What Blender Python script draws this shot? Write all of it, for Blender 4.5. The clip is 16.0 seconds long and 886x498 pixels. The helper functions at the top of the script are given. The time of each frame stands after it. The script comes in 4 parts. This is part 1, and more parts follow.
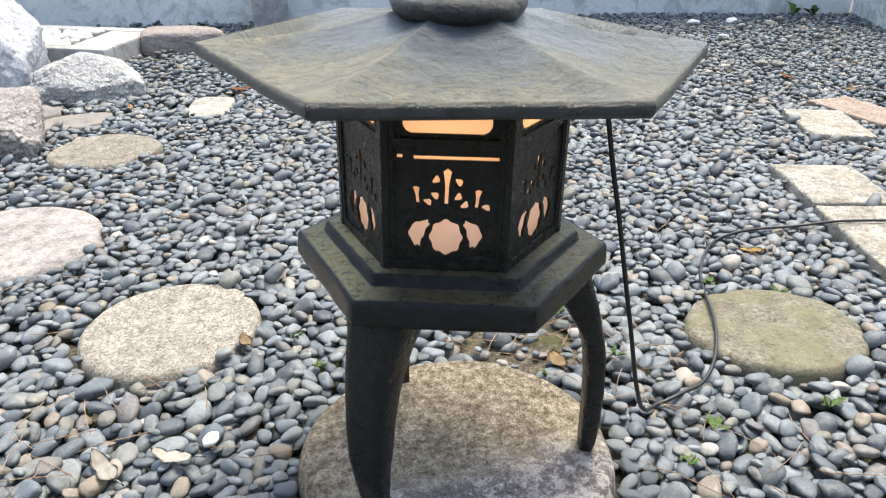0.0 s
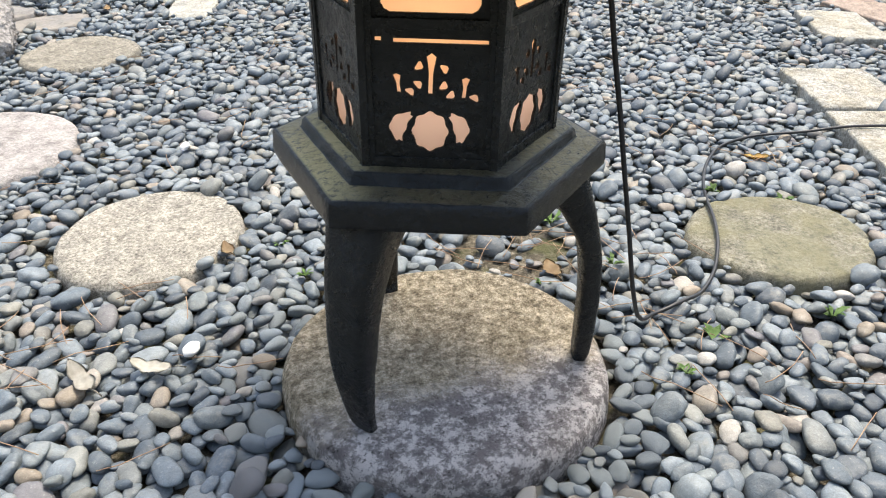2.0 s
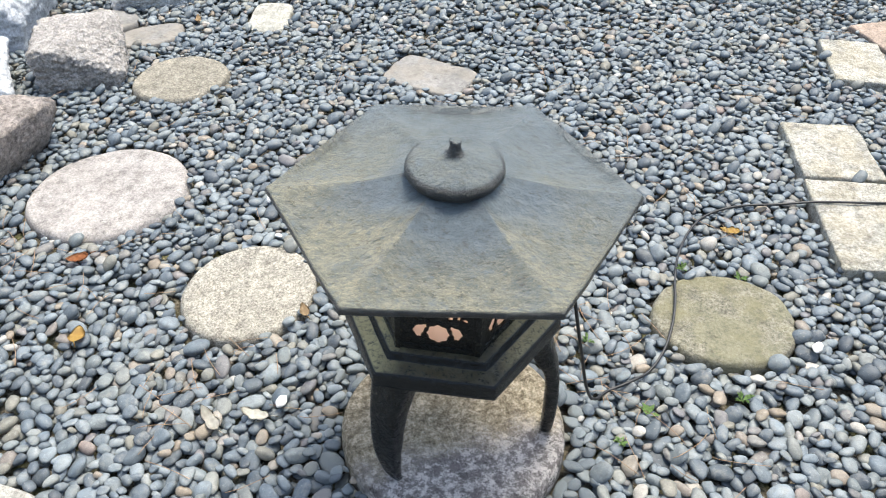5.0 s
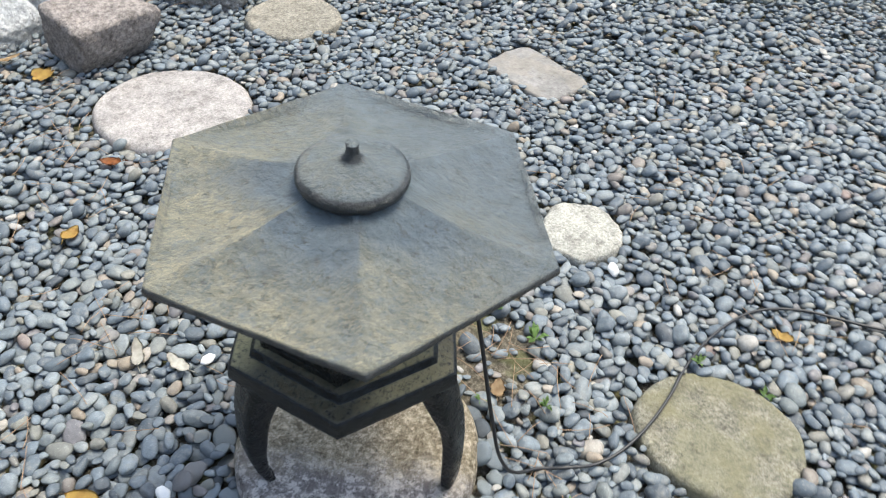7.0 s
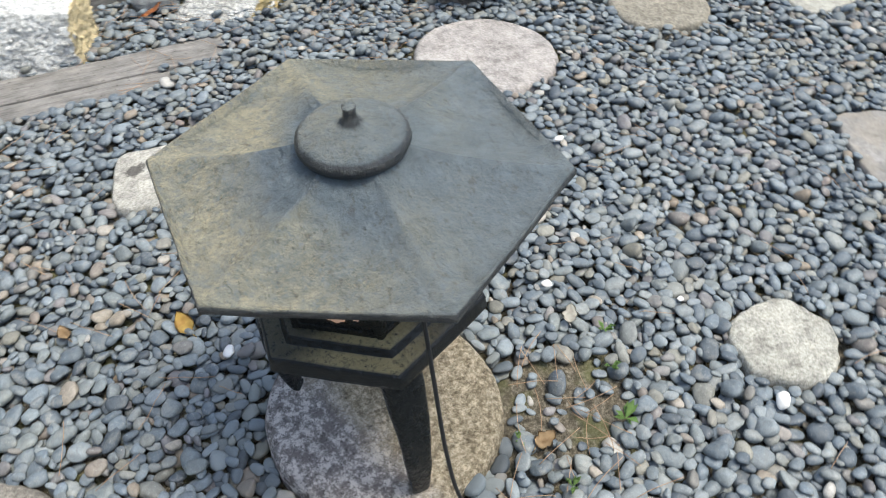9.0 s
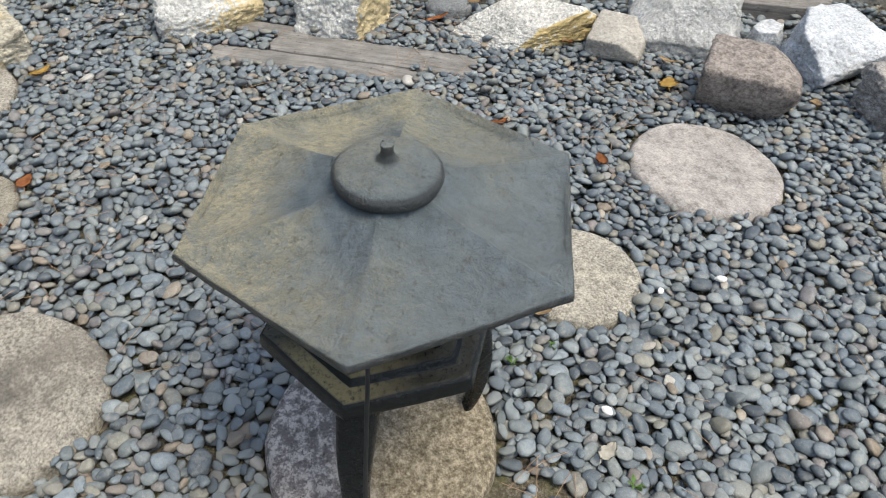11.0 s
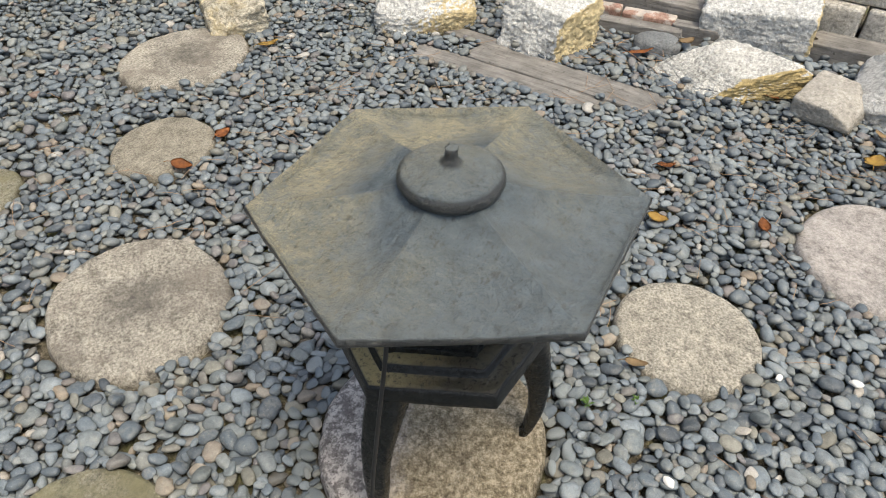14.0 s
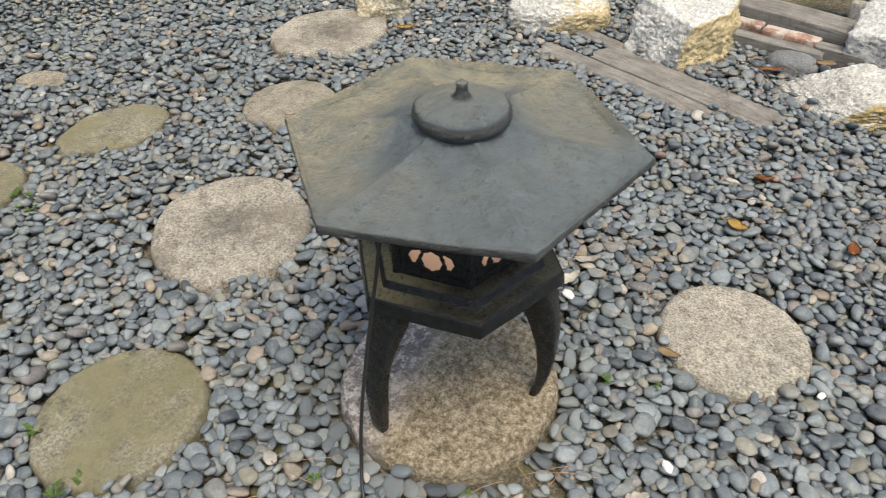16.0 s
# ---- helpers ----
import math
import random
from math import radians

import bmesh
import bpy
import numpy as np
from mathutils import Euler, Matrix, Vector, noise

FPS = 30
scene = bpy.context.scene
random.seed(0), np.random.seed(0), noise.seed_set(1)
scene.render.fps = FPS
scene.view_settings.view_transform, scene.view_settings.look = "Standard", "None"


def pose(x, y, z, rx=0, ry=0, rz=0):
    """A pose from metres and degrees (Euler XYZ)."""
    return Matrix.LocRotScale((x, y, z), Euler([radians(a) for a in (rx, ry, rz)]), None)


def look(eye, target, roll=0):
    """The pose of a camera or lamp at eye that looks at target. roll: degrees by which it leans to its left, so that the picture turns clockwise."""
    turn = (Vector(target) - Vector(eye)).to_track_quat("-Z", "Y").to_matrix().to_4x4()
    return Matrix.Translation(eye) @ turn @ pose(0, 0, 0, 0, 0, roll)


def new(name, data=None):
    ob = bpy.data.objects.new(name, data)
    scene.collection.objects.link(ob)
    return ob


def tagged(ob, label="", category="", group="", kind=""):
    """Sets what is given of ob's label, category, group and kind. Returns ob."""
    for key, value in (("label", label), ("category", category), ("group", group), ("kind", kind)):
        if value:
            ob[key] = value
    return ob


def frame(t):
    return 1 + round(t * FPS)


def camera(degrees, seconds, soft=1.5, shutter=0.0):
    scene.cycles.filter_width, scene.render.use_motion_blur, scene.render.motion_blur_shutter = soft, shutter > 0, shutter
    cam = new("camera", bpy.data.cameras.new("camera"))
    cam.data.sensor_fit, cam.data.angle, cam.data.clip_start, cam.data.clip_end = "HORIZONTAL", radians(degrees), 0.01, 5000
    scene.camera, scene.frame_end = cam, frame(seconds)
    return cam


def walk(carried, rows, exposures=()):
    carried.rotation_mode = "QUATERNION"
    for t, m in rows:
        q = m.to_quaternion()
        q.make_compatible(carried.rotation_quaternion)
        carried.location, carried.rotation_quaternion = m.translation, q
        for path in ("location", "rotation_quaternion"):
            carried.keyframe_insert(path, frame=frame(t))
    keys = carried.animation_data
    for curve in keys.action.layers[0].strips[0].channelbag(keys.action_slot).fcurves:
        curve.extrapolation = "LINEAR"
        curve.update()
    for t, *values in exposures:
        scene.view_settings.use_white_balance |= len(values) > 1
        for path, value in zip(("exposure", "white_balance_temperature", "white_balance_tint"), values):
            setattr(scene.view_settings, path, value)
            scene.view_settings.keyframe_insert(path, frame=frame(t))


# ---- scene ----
cam = camera(62.1, 16.0, soft=1.0, shutter=0.4)
PATH = [
    (0, (-0.073, -0.811, 0.743), (0.061, 0.974, -0.15), 0.9),
    (0.5, (-0.072, -0.809, 0.729), (0.065, 0.949, -0.214), 0.8),
    (1, (-0.071, -0.804, 0.719), (0.069, 0.923, -0.28), 0.9),
    (1.5, (-0.066, -0.797, 0.707), (0.073, 0.9, -0.341), 1.0),
    (2, (-0.056, -0.769, 0.701), (0.077, 0.902, -0.391), 1.0),
    (2.5, (-0.021, -0.703, 0.712), (0.08, 0.943, -0.42), 0.9),
    (3, (-0.015, -0.656, 0.745), (-0.021, 1.005, -0.368), -0.1),
    (3.5, (0.008, -0.612, 0.84), (-0.083, 1.039, -0.285), -0.5),
    (4, (0.006, -0.663, 1.025), (-0.109, 0.93, -0.179), -0.0),
    (4.5, (-0.035, -0.823, 1.203), (-0.084, 0.701, -0.092), 0.6),
    (4.7, (-0.031, -0.867, 1.251), (-0.037, 0.636, -0.069), 0.8),
    (6.8, (0.333, -0.709, 1.226), (-0.082, 0.682, -0.15), 4.6),
    (7, (0.344, -0.646, 1.214), (-0.11, 0.716, -0.179), 5.6),
    (7.5, (0.41, -0.55, 1.194), (-0.195, 0.716, -0.231), 4.6),
    (8, (0.57, -0.45, 1.21), (-0.31, 0.598, -0.248), 3.3),
    (8.5, (0.664, -0.364, 1.206), (-0.43, 0.435, -0.266), -0.1),
    (9, (0.707, -0.213, 1.201), (-0.531, 0.366, -0.259), -2.2),
    (9.2, (0.74, -0.182, 1.2), (-0.56, 0.329, -0.233), -1.8),
    (11.3, (0.742, 0.155, 1.218), (-0.692, -0.002, -0.168), 2.6),
    (11.5, (0.731, 0.166, 1.211), (-0.698, -0.018, -0.176), 2.3),
    (12, (0.711, 0.256, 1.207), (-0.694, -0.047, -0.183), 2.3),
    (12.5, (0.73, 0.391, 1.228), (-0.615, -0.149, -0.151), 2.9),
    (13, (0.73, 0.414, 1.224), (-0.539, -0.315, -0.139), 2.1),
    (13.5, (0.707, 0.364, 1.219), (-0.585, -0.341, -0.136), 1.5),
    (14, (0.705, 0.345, 1.22), (-0.611, -0.318, -0.132), 0.9),
    (14.5, (0.706, 0.386, 1.221), (-0.616, -0.261, -0.133), 1.1),
    (15, (0.681, 0.523, 1.225), (-0.577, -0.246, -0.126), 1.4),
    (15.5, (0.683, 0.621, 1.198), (-0.468, -0.324, -0.136), -0.0),
    (16, (0.701, 0.617, 1.172), (-0.404, -0.422, -0.132), -1.0),
]
EXPOSURES = [(0, 1.86, 7250, 6), (2, 1.86, 7250, 6), (4.5, 1.84, 7000, 4), (9, 1.48, 6850, 3), (11.5, 1.22, 7250, 4), (16, 1.22, 7700, 5)]
walk(cam, [(t, look(eye, target, roll)) for t, eye, target, roll in PATH], EXPOSURES)

# ---- light ----
world = bpy.data.worlds.new("sky")
scene.world = world
world.use_nodes = True
wn = world.node_tree
for n_ in list(wn.nodes):
    wn.nodes.remove(n_)
sky = wn.nodes.new("ShaderNodeTexSky")
sky.sky_type = "NISHITA"
sky.sun_disc = False
SUN_ELEV, SUN_AZ = 69.0, 26.0          # degrees; azimuth from +y towards +x
sky.sun_elevation, sky.sun_rotation = radians(SUN_ELEV), radians(SUN_AZ)
sky.air_density, sky.dust_density, sky.ozone_density = 1.0, 2.5, 1.0
bg = wn.nodes.new("ShaderNodeBackground")
bg.inputs["Strength"].default_value = 0.15
wo = wn.nodes.new("ShaderNodeOutputWorld")
wn.links.new(sky.outputs[0], bg.inputs["Color"])
wn.links.new(bg.outputs[0], wo.inputs["Surface"])

sun_data = bpy.data.lights.new("sun", "SUN")
sun_data.energy, sun_data.angle, sun_data.color = 1.15, radians(19), (1.0, 0.955, 0.88)
sun = new("sun", sun_data)
se, sa = radians(SUN_ELEV), radians(SUN_AZ)
sun.matrix_world = look((6 * math.sin(sa) * math.cos(se), 6 * math.cos(sa) * math.cos(se), 6 * math.sin(se)), (0, 0, 0))

# ---- materials ----


class Nodes:
    """A small builder of node materials."""

    def __init__(self, name, rough=0.7, metal=0.0, spec=0.5):
        self.mat = bpy.data.materials.new(name)
        self.mat.use_nodes = True
        self.t = self.mat.node_tree
        self.bsdf = self.t.nodes["Principled BSDF"]
        self.bsdf.inputs["Roughness"].default_value = rough
        self.bsdf.inputs["Metallic"].default_value = metal
        self.bsdf.inputs["Specular IOR Level"].default_value = spec
        self.co = self.t.nodes.new("ShaderNodeTexCoord").outputs["Object"]
        rnd = self.t.nodes.new("ShaderNodeObjectInfo").outputs["Random"]
        self.grain = self.moved(self.co, self.node("CombineXYZ", X=self.math("MULTIPLY_ADD", rnd, 9.0, 3.71), Y=5.37, Z=self.math("MULTIPLY_ADD", rnd, 5.0, 7.93)).outputs[0])

    def node(self, kind, **inputs):
        n = self.t.nodes.new("ShaderNode" + kind)
        for k, v in inputs.items():
            self.put(v, n.inputs[k.replace("_", " ")])
        return n

    def put(self, v, socket):
        if isinstance(v, bpy.types.NodeSocket):
            self.t.links.new(v, socket)
        elif isinstance(v, (tuple, list)) and len(v) == 3 and socket.type == "RGBA":
            socket.default_value = (*v, 1)
        else:
            socket.default_value = v

    def moved(self, co, by):
        n = self.node("VectorMath")
        n.operation = "ADD"
        self.put(co, n.inputs[0])
        self.put(by, n.inputs[1])
        return n.outputs[0]

    def noise(self, scale, detail=4, rough=0.55, co=None, dist=0.0):
        n = self.node("TexNoise", Vector=co or self.grain, Scale=scale, Detail=detail, Roughness=rough, Distortion=dist)
        return n.outputs["Fac"]

    def ramp(self, fac, *stops):
        n = self.node("ValToRGB", Fac=fac)
        el = n.color_ramp.elements
        while len(el) < len(stops):
            el.new(0.5)
        for e, (p, c) in zip(el, stops):
            e.position = p
            e.color = (*c, 1) if isinstance(c, tuple) else (c, c, c, 1)
        return n.outputs["Color"]

    def mix(self, fac, a, b, blend="MIX"):
        n = self.t.nodes.new("ShaderNodeMix")
        n.data_type, n.blend_type = "RGBA", blend
        self.put(fac, n.inputs["Factor"])
        self.put(a, n.inputs[6])
        self.put(b, n.inputs[7])
        return n.outputs[2]

    def math(self, op, a, b=0.0, c=0.0):
        n = self.t.nodes.new("ShaderNodeMath")
        n.operation = op
        for s, v in zip(n.inputs, (a, b, c)):
            self.put(v, s)
        return n.outputs[0]

    def xyz(self, co=None):
        n = self.node("SeparateXYZ", Vector=co or self.co)
        return n.outputs

    def color(self, c):
        self.put(c, self.bsdf.inputs["Base Color"])

    def rough(self, r):
        self.put(r, self.bsdf.inputs["Roughness"])

    def bump(self, height, strength=0.4, dist=0.01):
        n = self.node("Bump", Height=height, Strength=strength, Distance=dist)
        if self.bsdf.inputs["Normal"].links:
            self.t.links.new(self.bsdf.inputs["Normal"].links[0].from_socket, n.inputs["Normal"])
        self.t.links.new(n.outputs[0], self.bsdf.inputs["Normal"])


def granite(name, light, dark, warm=None, grain=120.0, bump=0.6, stain=None, amount=0.5, rough=0.85, warmth=0.6, patch=7.0, face=None, middle=None, flakes=0.75, spots=()):
    """Weathered granular stone: coarse and fine grain, pits, soft patches and a rough skin."""
    m = Nodes(name, rough, spec=0.3)
    g = m.noise(grain * 1.5, 6, 0.8)
    c = m.ramp(g, (0.38, dark), (0.50, tuple(0.55 * a + 0.45 * b for a, b in zip(light, dark))), (0.60, light))
    if face:
        geo = m.t.nodes.new("ShaderNodeNewGeometry").outputs["Normal"]
        dot = m.node("VectorMath")
        dot.operation = "DOT_PRODUCT"
        m.t.links.new(geo, dot.inputs[0])
        dot.inputs[1].default_value = Vector(face).normalized()
        lean = m.math("ADD", dot.outputs["Value"], m.math("MULTIPLY", m.math("SUBTRACT", m.noise(patch, 6, 0.7), 0.5), 0.9))
        c = m.mix(m.ramp(lean, (0.50, 0.0), (0.66, 1.0)), c, m.mix(warmth, c, warm))
    elif warm:
        c = m.mix(m.ramp(m.noise(patch, 6, 0.65), (0.47, 0.0), (0.54, 1.0)), c, m.mix(warmth, c, warm))
    pits = m.ramp(m.noise(grain * 0.55, 7, 0.8), (0.33, 1.0), (0.41, 0.0))
    c = m.mix(pits, c, m.mix(0.72, c, (0.05, 0.045, 0.04)))
    c = m.mix(flakes, c, m.ramp(m.noise(grain * 0.3, 8, 0.76), (0.37, 0.45), (0.47, 0.88), (0.60, 1.18)), "MULTIPLY")
    if stain:
        s = m.ramp(m.noise(5.5, 6, 0.7), (0.56 - amount * 0.2, 0.0), (0.68 - amount * 0.2, 1.0))
        c = m.mix(m.math("MULTIPLY", s, 0.7), c, stain)
    for sx, sy, sr in spots:
        q = m.xyz()
        reach = m.math("SQRT", m.math("ADD", m.math("POWER", m.math("SUBTRACT", q[0], sx), 2.0), m.math("POWER", m.math("SUBTRACT", q[1], sy), 2.0)))
        reach = m.math("ADD", reach, m.math("MULTIPLY", m.math("SUBTRACT", m.noise(45.0, 6, 0.7), 0.5), 0.05))
        c = m.mix(m.ramp(reach, (sr * 0.75, 0.85), (sr, 0.0)), c, (0.055, 0.050, 0.046))
    if middle:
        q = m.xyz()
        reach = m.math("SQRT", m.math("ADD", m.math("MULTIPLY", q[0], q[0]), m.math("MULTIPLY", q[1], q[1])))
        reach = m.math("ADD", reach, m.math("MULTIPLY", m.math("SUBTRACT", m.noise(14.0, 7, 0.75), 0.5), 0.30))
        c = m.mix(m.ramp(reach, (0.02, 0.66), (0.11, 0.0)), c, middle)
    c = m.mix(0.45, c, m.ramp(m.noise(11.0, 5, 0.6), (0.35, 0.62), (0.62, 1.05)), "MULTIPLY")
    m.color(c)
    m.bump(m.noise(grain * 0.8, 7, 0.8), bump, 0.010)
    m.bump(m.noise(24.0, 5, 0.65), bump * 0.7, 0.016)
    return m.mat


def make_pebble_material():
    m = Nodes("river_pebble", 0.7, spec=0.5)
    info = m.t.nodes.new("ShaderNodeObjectInfo").outputs["Random"]
    isl = m.t.nodes.new("ShaderNodeNewGeometry").outputs["Random Per Island"]
    r = m.math("FRACT", m.math("ADD", info, isl))
    r2 = m.math("FRACT", m.math("MULTIPLY", r, 37.17))
    r3 = m.math("FRACT", m.math("MULTIPLY", r, 91.73))
    tone = m.ramp(r, (0.0, (0.062, 0.075, 0.090)), (0.16, (0.096, 0.118, 0.138)), (0.36, (0.128, 0.156, 0.180)), (0.52, (0.150, 0.168, 0.168)),
                  (0.66, (0.164, 0.194, 0.218)), (0.78, (0.190, 0.212, 0.220)), (0.87, (0.178, 0.170, 0.140)), (0.93, (0.140, 0.136, 0.146)), (0.975, (0.23, 0.185, 0.135)), (0.996, (0.34, 0.33, 0.31)), (1.0, (0.18, 0.115, 0.095)))
    shade = m.ramp(r2, (0.0, 0.80), (1.0, 1.14))
    c = m.mix(1.0, tone, shade, "MULTIPLY")
    off = m.node("CombineXYZ", X=m.math("MULTIPLY", r, 50.0), Y=m.math("MULTIPLY", r3, 30.0), Z=r2).outputs[0]
    co = m.moved(m.co, off)
    c = m.mix(0.7, c, m.ramp(m.noise(75.0, 6, 0.7, co, 0.5), (0.34, 0.70), (0.50, 1.0), (0.66, 1.28)), "MULTIPLY")
    dust = m.ramp(m.noise(48.0, 6, 0.7, co), (0.48, 0.0), (0.66, 1.0))
    c = m.mix(m.math("MULTIPLY", dust, m.math("MULTIPLY", r3, 0.55)), c, (0.27, 0.265, 0.235))
    c = m.mix(m.math("MULTIPLY", m.ramp(m.noise(150.0, 5, 0.7, co), (0.60, 0.0), (0.66, 1.0)), 0.35), c, (0.36, 0.36, 0.34))
    fine = m.ramp(m.noise(520.0, 3, 0.7, co), (0.3, 0.74), (0.7, 1.2))
    c = m.mix(0.7, c, fine, "MULTIPLY")
    m.color(c)
    m.rough(m.ramp(m.noise(40.0, 3, 0.6, co), (0.3, 0.46), (0.7, 0.70)))
    m.bump(m.noise(260.0, 5, 0.65, co), 0.30, 0.002)
    m.bump(m.noise(75.0, 4, 0.6, co), 0.35, 0.004)
    return m.mat


def make_soil():
    m = Nodes("bare_soil", 0.95, spec=0.2)
    c = m.ramp(m.noise(95.0, 7, 0.8), (0.36, (0.045, 0.038, 0.029)), (0.5, (0.125, 0.108, 0.080)), (0.64, (0.30, 0.265, 0.21)))
    c = m.mix(m.ramp(m.noise(14.0, 4), (0.5, 0.0), (0.65, 0.6)), c, (0.12, 0.13, 0.05))
    m.color(c)
    m.bump(m.noise(130.0, 6, 0.75), 0.9, 0.01)
    return m.mat


def make_roof_iron():
    """Cast iron, black at the edge, sides and underside; the upper side blue-grey with the sky's sheen put into its
    colour, dulled by a thin crust of dust and lichen that is cut back on the crown and the north-east side to imitate
    that sheen.
    """
    m = Nodes("weathered_iron_roof", 0.5, spec=0.6)
    base = m.ramp(m.noise(38.0, 6, 0.7), (0.32, (0.050, 0.067, 0.078)), (0.68, (0.098, 0.127, 0.145)))
    p = m.xyz()
    rad = m.math("SQRT", m.math("ADD", m.math("MULTIPLY", p[0], p[0]), m.math("MULTIPLY", p[1], p[1])))
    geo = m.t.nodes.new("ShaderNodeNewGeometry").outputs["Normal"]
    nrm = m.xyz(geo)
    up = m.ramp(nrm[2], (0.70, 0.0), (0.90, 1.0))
    # Upward faces lightened to blue-grey, the sky's sheen put into the colour.
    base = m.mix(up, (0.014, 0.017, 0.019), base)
    # Dust cut back round the crown, further on south faces: painted sky reflection.
    reach = m.math("SUBTRACT", rad, m.math("MULTIPLY", m.ramp(m.math("SUBTRACT", 0.5, m.math("MULTIPLY", nrm[1], 2.0)), (0.55, 0.0), (0.95, 1.0)), 0.055))
    far = m.ramp(m.math("ADD", reach, m.math("MULTIPLY", m.math("SUBTRACT", m.noise(11.0, 6, 0.65), 0.5), 0.10)), (0.065, 0.0), (0.15, 1.0))
    far = m.math("MAXIMUM", far, m.node("MapRange", Value=p[2], From_Min=0.634, From_Max=0.645, To_Max=0.55).outputs[0])
    film = m.ramp(m.noise(95.0, 8, 0.80), (0.38, 0.25), (0.46, 0.75), (0.55, 1.0))
    broad = m.ramp(m.noise(13.0, 5, 0.65), (0.34, 0.60), (0.60, 1.0))
    dust = m.math("MULTIPLY", m.math("MULTIPLY", far, broad), m.math("MULTIPLY", film, up))
    # Less dust to the north-east, painting in a sheen that shifts with viewpoint.
    sheen_side = m.math("ADD", m.math("ADD", m.math("MULTIPLY", p[0], 0.35), m.math("MULTIPLY", p[1], 0.75)), 0.5)
    dust = m.math("MULTIPLY", dust, m.ramp(sheen_side, (0.40, 1.0), (0.64, 0.14)))
    c = m.mix(m.math("MULTIPLY", dust, 0.55), base, m.ramp(m.noise(30.0, 5, 0.6), (0.35, (0.230, 0.205, 0.125)), (0.65, (0.350, 0.310, 0.195))))
    st = m.node("Mapping", Vector=m.grain, Rotation=(0, 0, 0.4), Scale=(1.0, 1.7, 1.0)).outputs[0]
    spots = m.math("MAXIMUM", m.ramp(m.noise(62.0, 7, 0.70, st), (0.38, 1.0), (0.43, 0.0)), m.ramp(m.noise(165.0, 6, 0.75, st), (0.38, 0.9), (0.44, 0.0)))
    c = m.mix(m.math("MULTIPLY", spots, 0.62), c, (0.034, 0.032, 0.026))
    m.color(c)
    m.rough(m.ramp(dust, (0.0, 0.31), (0.5, 0.60)))
    m.put(m.ramp(dust, (0.0, 0.95), (0.5, 0.34)), m.bsdf.inputs["Specular IOR Level"])
    m.put(m.math("MULTIPLY", dust, 0.55), m.bsdf.inputs["Sheen Weight"])
    m.bsdf.inputs["Sheen Roughness"].default_value = 0.35
    m.put((1.0, 0.82, 0.50), m.bsdf.inputs["Sheen Tint"])
    m.bump(m.noise(120.0, 8, 0.80), 0.75, 0.008)
    m.bump(m.noise(40.0, 5, 0.6, dist=0.3), 0.70, 0.011)
    return m.mat


def make_black_iron(name="black_cast_iron", moss=0.0):
    m = Nodes(name, 0.42, spec=0.36)
    c = m.ramp(m.noise(55.0, 5, 0.65), (0.3, (0.004, 0.005, 0.0058)), (0.7, (0.013, 0.0145, 0.0145)))
    if moss:
        geo = m.t.nodes.new("ShaderNodeNewGeometry").outputs["Normal"]
        up = m.ramp(m.xyz(geo)[2], (0.86, 0.0), (0.95, 1.0))
        film = m.math("MULTIPLY", up, m.ramp(m.noise(140.0, 7, 0.8), (0.35, 0.0), (0.50, 1.0)))
        q = m.xyz()
        flank = m.ramp(m.math("ADD", m.math("MULTIPLY", m.math("ABSOLUTE", q[0]), 3.2), q[1]), (0.08, 0.15), (0.26, 1.0))
        # Moss weighted to the south-west; the weights also paint in light and shade.
        film = m.math("MULTIPLY", m.math("MULTIPLY", film, flank), m.math("MULTIPLY", m.ramp(m.math("ADD", q[1], 0.5), (0.46, 1.0), (0.56, 0.10)), m.ramp(m.math("ADD", q[0], 0.5), (0.48, 1.0), (0.62, 0.5))))
        c = m.mix(m.math("MULTIPLY", film, moss), c, (0.62, 0.50, 0.25))
        m.rough(m.ramp(film, (0.0, 0.26), (1.0, 0.70)))
        m.put(m.math("MULTIPLY", film, 0.6), m.bsdf.inputs["Sheen Weight"])
        m.bsdf.inputs["Sheen Roughness"].default_value = 0.35
        m.put((1.0, 0.82, 0.45), m.bsdf.inputs["Sheen Tint"])
    else:
        m.rough(m.ramp(m.noise(30.0, 5, 0.7), (0.3, 0.20), (0.7, 0.38)))
    m.color(c)
    m.bump(m.noise(48.0, 5, 0.6, dist=0.4), 0.7, 0.008)
    m.bump(m.noise(190.0, 6, 0.75), 0.6, 0.003)
    return m.mat


